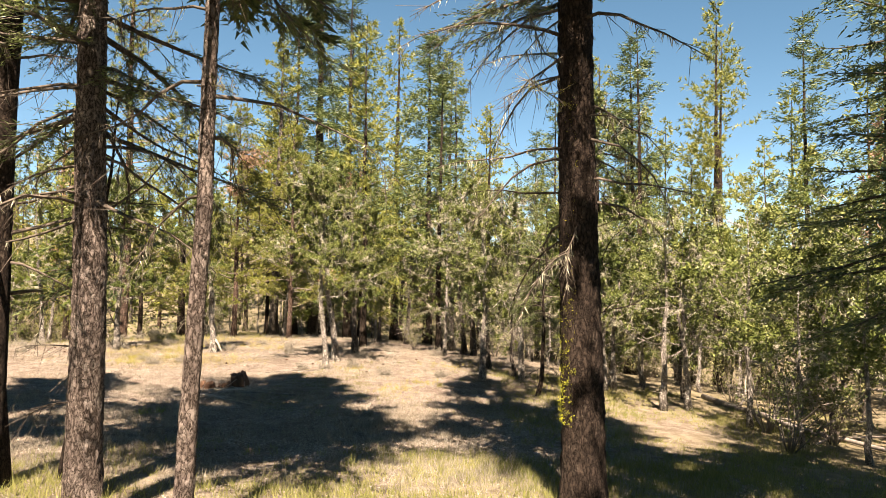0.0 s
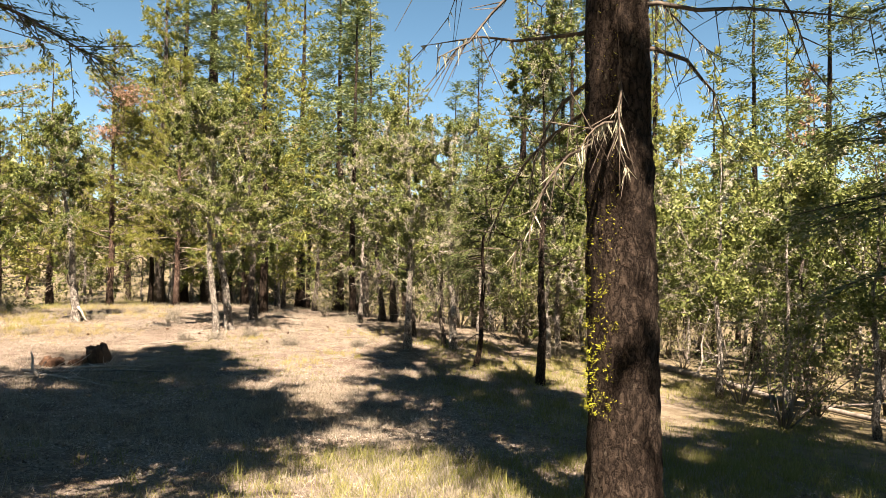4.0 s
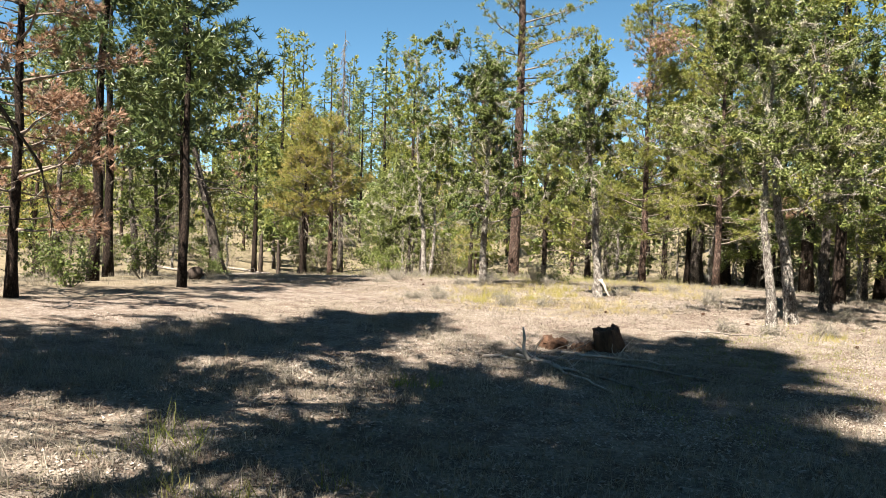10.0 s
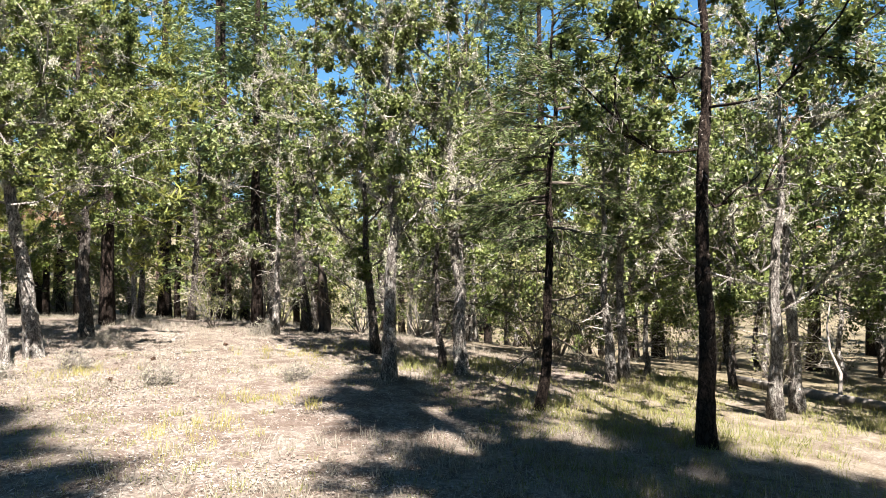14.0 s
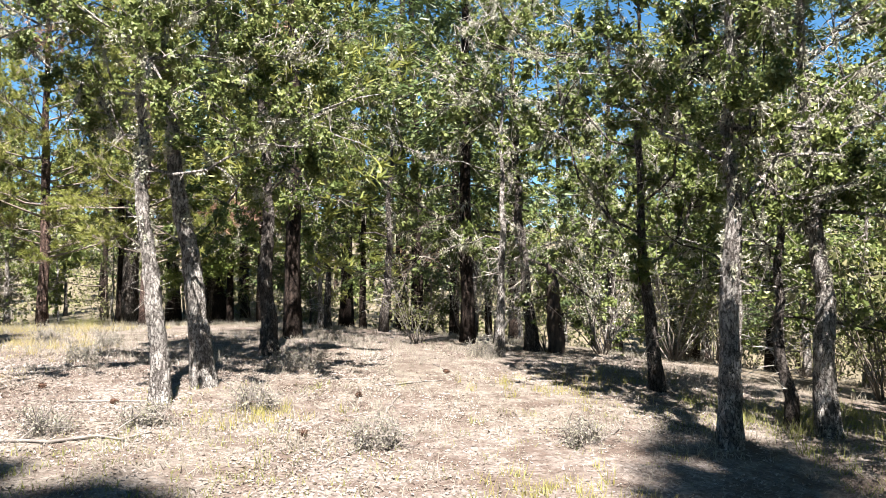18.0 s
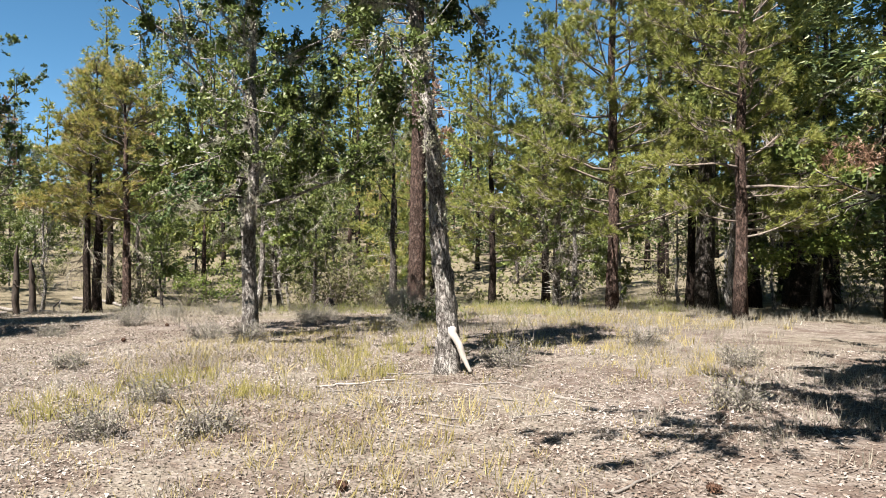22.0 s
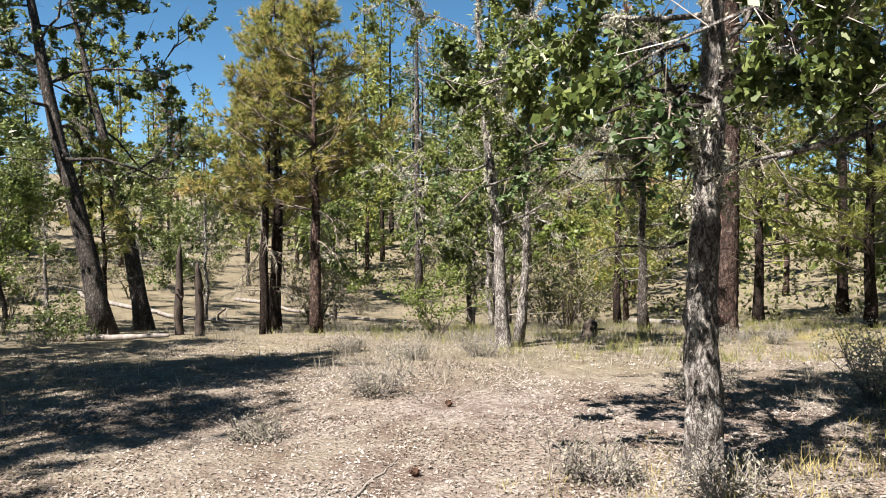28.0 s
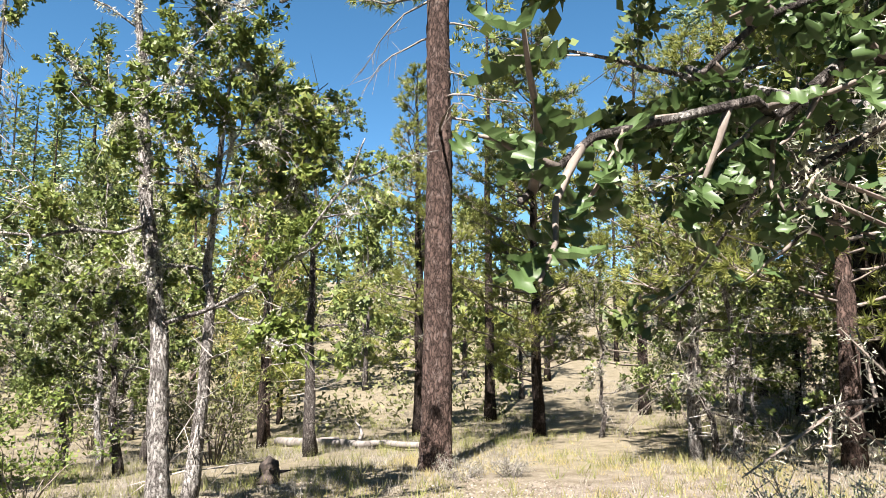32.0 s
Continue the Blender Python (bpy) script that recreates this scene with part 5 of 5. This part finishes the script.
for i in range(26):
    cx, cy, ang, ln = rs.uniform(-6.7, -4.2), rs.uniform(17.3, 19.1), rs.uniform(0, 3.14), rs.uniform(0.15, 0.5)
    crooked("twig", (cx, cy), (cx + ln * math.cos(ang), cy + ln * math.sin(ang)), rs.uniform(0.006, 0.014), 441 + i, DEAD_WOOD if i % 3 else PALE_WOOD,
            "dry grey twig by the stump", "twig", group="twigs by the stump", sides=5)
for i in range(46):
    cx, cy, ang, ln = rs.uniform(-14, 2), rs.uniform(20.5, 28.5), rs.uniform(0, 3.14), rs.uniform(0.25, 0.9)
    crooked("twig", (cx, cy), (cx + ln * math.cos(ang), cy + ln * math.sin(ang)), rs.uniform(0.006, 0.015), 481 + i, DEAD_WOOD, "dry grey twig on the ground",
            "twig", group="twigs in the clearing", sides=5, twigs=1)
for i in range(30):
    cx, cy, ang, ln = rs.uniform(-9.0, -6.6), rs.uniform(24.0, 25.6), rs.uniform(-0.8, 1.0), rs.uniform(0.15, 0.6)
    crooked("twig", (cx, cy), (cx + ln * math.cos(ang), cy + ln * math.sin(ang)), rs.uniform(0.005, 0.013), 531 + i, DEAD_WOOD, "weathered stick among litter by the pale oak",
            "twig", group="sticks by the pale oak", sides=5, twigs=1)
crooked("fallen_branch", (-5.2, 21.6), (-3.4, 21.95), 0.018, 571, DEAD_WOOD, "crooked grey branch in the dry grass", twigs=6, bend=0.15)
crooked("fallen_branch", (-8.9, 24.6), (-8.55, 25.3), 0.015, 572, PALE_WOOD, "curved pale stick lying in litter", bend=0.2)

# ---- logs and burnt snags ----
crooked("fallen_log", (8.6, 23.6), (10.6, 15.6), 0.10, 581, DEAD_WOOD, "long grey log along the foot of the slope", "log", twigs=8, sides=10)
crooked("fallen_log", (-22.0, 42.6), (-16.9, 38.6), 0.13, 582, DEAD_WOOD, "grey log lying on the slope", "log", sides=10, twigs=2)
crooked("fallen_log", (-38.5, 31.0), (-28.0, 32.6), 0.09, 583, DEAD_WOOD, "long weathered log on the hillside", "log", sides=10, twigs=3)
crooked("fallen_log", (-36.0, 36.5), (-27.5, 38.0), 0.08, 584, DEAD_WOOD, "grey log on the hillside", "log", sides=10, twigs=2)
crooked("fallen_log", (-24.5, 27.2), (-22.6, 27.9), 0.07, 585, DEAD_WOOD, "short grey log in the grass", "log", sides=10)
crooked("fallen_log", (-18.6, 21.4), (-20.4, 22.9), 0.20, 586, CHAR, "dark half-burnt log under the pines", "log", sides=10, twigs=2)


def snag(x, y, h, r, seed, label):
    rng = np.random.default_rng(seed)
    g = Geo()
    n = 14
    z = np.linspace(-0.1, h, n)
    p = np.stack([np.cumsum(rng.normal(size=n) * 0.012), np.cumsum(rng.normal(size=n) * 0.012), z], 1)
    rad = r * np.linspace(1.15, 0.7, n) * rng.uniform(0.9, 1.1, n)
    rad[-2:] *= [0.65, 0.2]
    tube(g, p, rad, 10, 0.09, rng)
    ob = solo("burnt_snag", g, CHAR, x, y, label, "snag", "burnt snags", smooth=True)
    for _ in range(3):
        q = p[rng.integers(5, n - 2)]
        b = wander(q, rng.normal(size=3) * [1, 1, 0.2], rng.uniform(0.15, 0.4), 3, 0.2, 0.1, rng)
        bg = Geo()
        tube(bg, b, np.linspace(r * 0.25, 0.01, 4), 5)
        part("branch_stub", bg, CHAR, ob)
    return ob


snag(-24.2, 28.8, 1.85, 0.08, 591, "tall charred snag with a broken top")
snag(-23.0, 28.6, 1.4, 0.08, 592, "short charred snag with a pointed top")
snag(-17.91, 33.85, 0.35, 0.14, 593, "low charred stump in the litter")
snag(1.23, 27.75, 1.5, 0.13, 594, "broken grey trunk at the brow")

# ---- the broken limb at the foot of the pale oak ----
crooked("fallen_branch", (-8.22, 25.86, 0.42), (-7.98, 25.84, 0.0), 0.045, 595, PALE_WOOD, "bleached broken limb leaning on the oak's foot", bend=0.1, sides=10)

# ---- shrubs ----
for i, (x, y, h) in enumerate(((-1.70, 21.55, 0.42), (-3.63, 22.2, 0.32), (-4.3, 22.0, 0.36), (-2.85, 22.9, 0.5), (-2.6, 24.9, 0.5), (0.0, 21.9, 0.4), (-0.2, 26.4, 0.45),
                               (-10.9, 22.5, 0.36), (-9.8, 23.6, 0.34), (-9.2, 22.75, 0.36), (-8.5, 23.2, 0.36), (-11.4, 22.2, 0.3), (-7.9, 26.4, 0.42), (-12.6, 26.2, 0.5),
                               (-11.95, 26.35, 0.45), (-13.3, 28.8, 0.4), (-10.9, 28.4, 0.5), (-16.7, 29.6, 0.5), (-17.1, 28.6, 0.45), (-18.1, 28.4, 0.4), (-13.3, 29.2, 0.5),
                               (-15.5, 26.8, 0.55), (-14.6, 34.3, 0.5), (-7.2, 28.4, 0.45), (-5.9, 27.6, 0.4), (-12.0, 24.0, 0.3), (-14.9, 25.2, 0.3), (-5.5, 25.6, 0.4))):
    bush("grey_shrub", x, y, h * 0.66, h * 0.8, 601 + i, GREY_LEAF, 900, 0.022, 30, "low grey twiggy shrub with small leaves", "grey shrubs", DEAD_WOOD)
bush("grey_shrub", -15.2, 34.1, 0.35, 0.6, 653, GREY_LEAF, 1200, 0.022, 26, "low grey shrub at the foot of the pine", "grey shrubs", DEAD_WOOD)
bush("dark_shrub", -24.6, 26.6, 0.8, 1.4, 654, DARK_LEAF, 1500, 0.06, 14, "low dark bush under the leaning oaks", "bushes")
bush("dark_shrub", -19.6, 31.6, 1.3, 1.2, 655, BRIGHT_LEAF, 1500, 0.06, 12, "fresh green bush among dead twigs", "bushes")
bush("pale_shrub", -12.05, 29.9, 0.75, 0.6, 658, LICHEN, 2600, 0.026, 26, "pale lichen-covered twiggy shrub", "bushes", DEAD_WOOD)
bush("dark_shrub", -11.5, 29.7, 0.5, 0.8, 659, DARK_LEAF, 1500, 0.045, 18, "low dark bush in the oak's shade", "bushes")
# Brush added to darken the low stretch under the left pines.
for i, (x, y, h) in enumerate(((-19.2, 20.2, 1.3), (-21.2, 18.6, 1.6), (-17.0, 17.0, 1.0), (-23.6, 20.0, 1.7))):
    bush("dark_shrub", x, y, h, h * 0.8, 661 + i, DARK_LEAF, 1300, 0.07, 14, "dark leafy brush under the pines", "bushes")
rb = np.random.default_rng(670)
for i in range(9):
    h = rb.uniform(1.0, 2.1)
    bush("lichen_brush", -1.0 + 0.8 * i + rb.uniform(-0.3, 0.3), rb.uniform(27.5, 30.5), h, h * 0.55, 671 + i, LICHEN if i % 3 else DULL_LEAF, 620, 0.045, 11,
         "half-dead brush grey with lichen under the oaks", "lichen brush", DEAD_WOOD)
bush("dark_shrub", 7.6, 15.6, 2.4, 1.6, 656, DARK_LEAF, 700, 0.07, 12, "tangled leafy brush below the slope", "bushes", DEAD_WOOD)
bush("dark_shrub", 8.3, 18.2, 2.2, 1.5, 657, DARK_LEAF, 600, 0.07, 14, "tangled half-bare brush below the slope", "bushes", DEAD_WOOD)


# ---- pine cones ----
def cone(x, y, seed):
    rng = np.random.default_rng(seed)
    ob = thing("pine_cone", x, y, "dark open pine cone on the ground", "pine cone", "pine cones", z=lay(x, y) + 0.03, turn=rng.uniform(0, 360))
    g = Geo()
    tube(g, [(-0.035, 0, 0), (-0.014, 0, 0.004), (0.02, 0, 0.004), (0.045, 0, 0)], [0.012, 0.019, 0.015, 0.004], 8)
    part("core", g, ROT, ob)
    k = np.arange(70)
    a, u = k * 2.4, k / 70
    c = np.stack([-0.035 + 0.077 * u, 0.013 * np.cos(a), 0.013 * np.sin(a)], 1)
    d = np.stack([0.5 + 0 * a, np.cos(a), np.sin(a)], 1)
    s = Geo()
    kites(s, c, d, 0.022 * (1.1 - 0.6 * u), 0.018 * (1.1 - 0.6 * u), rng, np.array([1.0, 0, 0]))
    part("scales", s, ROT, ob, kind="stuff")
    return ob


for i, (x, y) in enumerate(((-0.88, 24.76), (-4.17, 23.05), (-13.5, 25.5), (-2.3, 21.9), (-6.9, 22.9), (-5.2, 23.9), (-10.4, 24.6), (-14.6, 26.9), (-1.9, 23.3))):
    cone(x, y, 701 + i)


# ---- yellow lichen on the large fir ----
def wolf(x, y, r, z0, z1, az0, az1, n, seed, tree):
    rng = np.random.default_rng(seed)
    g = Geo()
    m = n * 16
    z, az = np.repeat(rng.uniform(z0, z1, n), 16), np.repeat(np.radians(rng.uniform(az0, az1, n)), 16)
    out = np.stack([np.cos(az), np.sin(az), 0 * az], 1)
    c = out * r + np.stack([0 * z, 0 * z, z], 1) + rng.normal(size=(m, 3)) * np.repeat(rng.uniform(0.006, 0.026, n), 16)[:, None]
    darts(g, c, out + rng.normal(size=(m, 3)) * 0.8, rng.uniform(0.012, 0.03, m), rng.uniform(0.004, 0.009, m), rng, np.array([0, -0.5, 0.3]))
    return part("yellow_lichen", g, WOLF, tree, "bright yellow wolf lichen", kind="stuff")


wolf(1.70, 8.50, 0.262, 1.0, 5.5, 140, 235, 520, 711, BIG_FIR)
wolf(1.70, 8.50, 0.262, 1.0, 6.0, 40, 150, 140, 712, BIG_FIR)


# ---- the low bough of the near oak, with its lobed leaves ----
BOUGH_LEAF = leafy("glossy oak leaf", (0.0, (0.028, 0.058, 0.020)), (0.6, (0.062, 0.105, 0.034)), (1.0, (0.13, 0.18, 0.05)), rough=0.45, spec=0.35, thin=0.3)


def lobed_leaf():
    half = [(0.0, 0.0), (0.010, 0.006), (0.018, 0.022), (0.026, 0.024), (0.033, 0.009), (0.042, 0.011), (0.050, 0.036), (0.061, 0.038), (0.067, 0.013), (0.074, 0.013), (0.082, 0.027), (0.093, 0.022), (0.097, 0.009), (0.105, 0.0)]
    g = Geo()
    spine = [(u, 0.0, -0.010 * math.sin(u * 28)) for u, _ in half]
    left = [(u, w, 0.006 + 0.004 * math.sin(u * 60)) for u, w in half]
    right = [(u, -w, 0.006 + 0.004 * math.cos(u * 55)) for u, w in half]
    n = len(half)
    v = np.array(spine + left + right)
    i = np.arange(n - 1)
    g.add(v, np.concatenate([np.stack([i, i + 1, n + i + 1, n + i], 1), np.stack([2 * n + i, 2 * n + i + 1, i + 1, i], 1)]))
    return g.mesh("leaf", BOUGH_LEAF, True)


def bough(tree, start, ends, seed, joined=False):
    """A drooping bough: limb, side twigs, and each leaf a part of its own."""
    rng = np.random.default_rng(seed)
    mesh = lobed_leaf()
    s = np.linspace(0, 1, 10)[:, None]
    a, b = np.array(start), np.array(ends)
    p = a * (1 - s) + b * s + rng.normal(size=(10, 3)) * 0.03 + np.array([0, 0, 0.08]) * np.sin(np.pi * s)
    g = Geo()
    tube(g, p, np.linspace(0.016, 0.004, 10), 7)
    limb = part("limb", g, OAK_BARK, tree, "low leafy bough", smooth=True)
    spray = Geo()
    for k in range(15):
        q = along(p, np.array([0.45 + 0.55 * (k + 0.5) / 15]))[0]
        d = unit(b - a) * 0.7 + rng.normal(size=3) * 0.6
        t = wander(q, d, rng.uniform(0.08, 0.24), 4, 0.2, -0.04, rng)
        tg = Geo()
        tube(tg, t, np.linspace(0.006, 0.002, 5), 5)
        part("twig", tg, TWIG, limb)
        for _ in range(10):
            if joined:
                c = along(t, rng.uniform(0.3, 1.0, 1))
                lobes(spray, c, rng.normal(size=(1, 3)) + [0, 0, -0.3], 0.062, 0.045, rng, np.array([0, -0.3, 0.6]))
                continue
            leaf = new("leaf", mesh)
            leaf.parent = limb
            at = along(t, rng.uniform(0.35, 1.0, 1))[0]
            size = rng.uniform(0.38, 0.64)
            leaf.matrix_basis = Matrix.LocRotScale(Vector(at), Euler((rng.uniform(-1.1, 1.1), rng.uniform(-0.5, 1.4), rng.uniform(0, 6.283))), Vector((size, size, size)))
    if joined:
        part("leaf_spray", spray, BOUGH_LEAF, limb, kind="stuff")


bough(NEAR_OAK, (-0.1, -0.1, 1.98), (-1.10, -0.95, 1.64), 721)
bough(NEAR_OAK, (-0.1, -0.1, 2.35), (-0.85, -0.72, 1.88), 722)
bough(NEAR_OAK, (-0.02, -0.08, 2.35), (-0.22, -1.10, 2.02), 723, True)
bough(NEAR_OAK, (-0.02, -0.08, 2.55), (-0.35, -0.65, 2.25), 724, True)
bough(NEAR_OAK, (0.05, -0.05, 2.25), (0.15, -0.95, 1.92), 725, True)
bough(NEAR_OAK, (-0.05, 0.0, 2.6), (-0.75, -0.25, 2.35), 726, True)
bough(NEAR_OAK, (-0.05, 0.0, 2.2), (-0.62, 0.15, 1.75), 727, True)


def lichen_branch(tree, start, tip, seed, n=420, cover=None, words="pale grey lichen tufts"):
    """A bare branch wrapped in pale lichen."""
    rng = np.random.default_rng(seed)
    p = wander(start, np.array(tip) - np.array(start), float(np.linalg.norm(np.array(tip) - np.array(start))), 6, 0.2, 0.02, rng)
    g = Geo()
    tube(g, p, np.linspace(0.011, 0.004, 7), 6)
    limb = part("dead_branch", g, OAK_BARK, tree, "dead branch wrapped in lichen", smooth=True)
    moss = Geo()
    a = along(p, rng.uniform(0.15, 1, 26))
    e = a + rng.normal(size=(26, 3)) * 0.11
    sprigs = Geo()
    rods(sprigs, a, e, 0.005, 0.002)
    part("twigwork", sprigs, TWIG, limb, kind="stuff")
    n *= 4
    k = rng.integers(0, 26, n)
    c = a[k] + (e[k] - a[k]) * rng.uniform(0, 1.1, (n, 1)) + rng.normal(size=(n, 3)) * 0.012
    darts(moss, c, rng.normal(size=(n, 3)), rng.uniform(0.008, 0.022, n), rng.uniform(0.002, 0.005, n), rng, np.array([0, -0.5, 0]))
    part("lichen", moss, cover or LICHEN, limb, words, kind="stuff")


lichen_branch(NEAR_OAK, (-0.30, -0.28, 1.92), (-0.80, -0.62, 1.80), 739, 700)
lichen_branch(NEAR_OAK, (-0.25, -0.20, 1.80), (-0.62, -0.60, 1.62), 740, 700)
lichen_branch(NEAR_OAK, (-0.08, -0.05, 1.42), (-0.62, -0.30, 1.50), 731)
lichen_branch(NEAR_OAK, (-0.05, -0.08, 2.05), (-0.55, -0.45, 2.15), 732)
lichen_branch(NEAR_OAK, (0.05, -0.1, 1.75), (0.45, -0.35, 1.95), 733)
lichen_branch(NEAR_OAK, (-0.08, 0.0, 2.2), (-0.75, 0.25, 2.6), 734)
lichen_branch(BIG_FIR, (-0.2, -0.15, 4.75), (-0.95, -0.35, 4.55), 735, 300, WOLF, "yellow-green lichen tufts")
lichen_branch(BIG_FIR, (-0.2, -0.15, 5.25), (-1.15, -0.35, 5.45), 736, 300, WOLF, "yellow-green lichen tufts")
lichen_branch(BIG_FIR, (0.2, -0.15, 4.2), (0.85, -0.4, 4.15), 737, 160, WOLF, "yellow-green lichen tufts")
lichen_branch(SLIM_FIR, (0.05, -0.07, 4.1), (0.40, -0.15, 4.0), 738, 160, WOLF, "yellow-green lichen tufts")
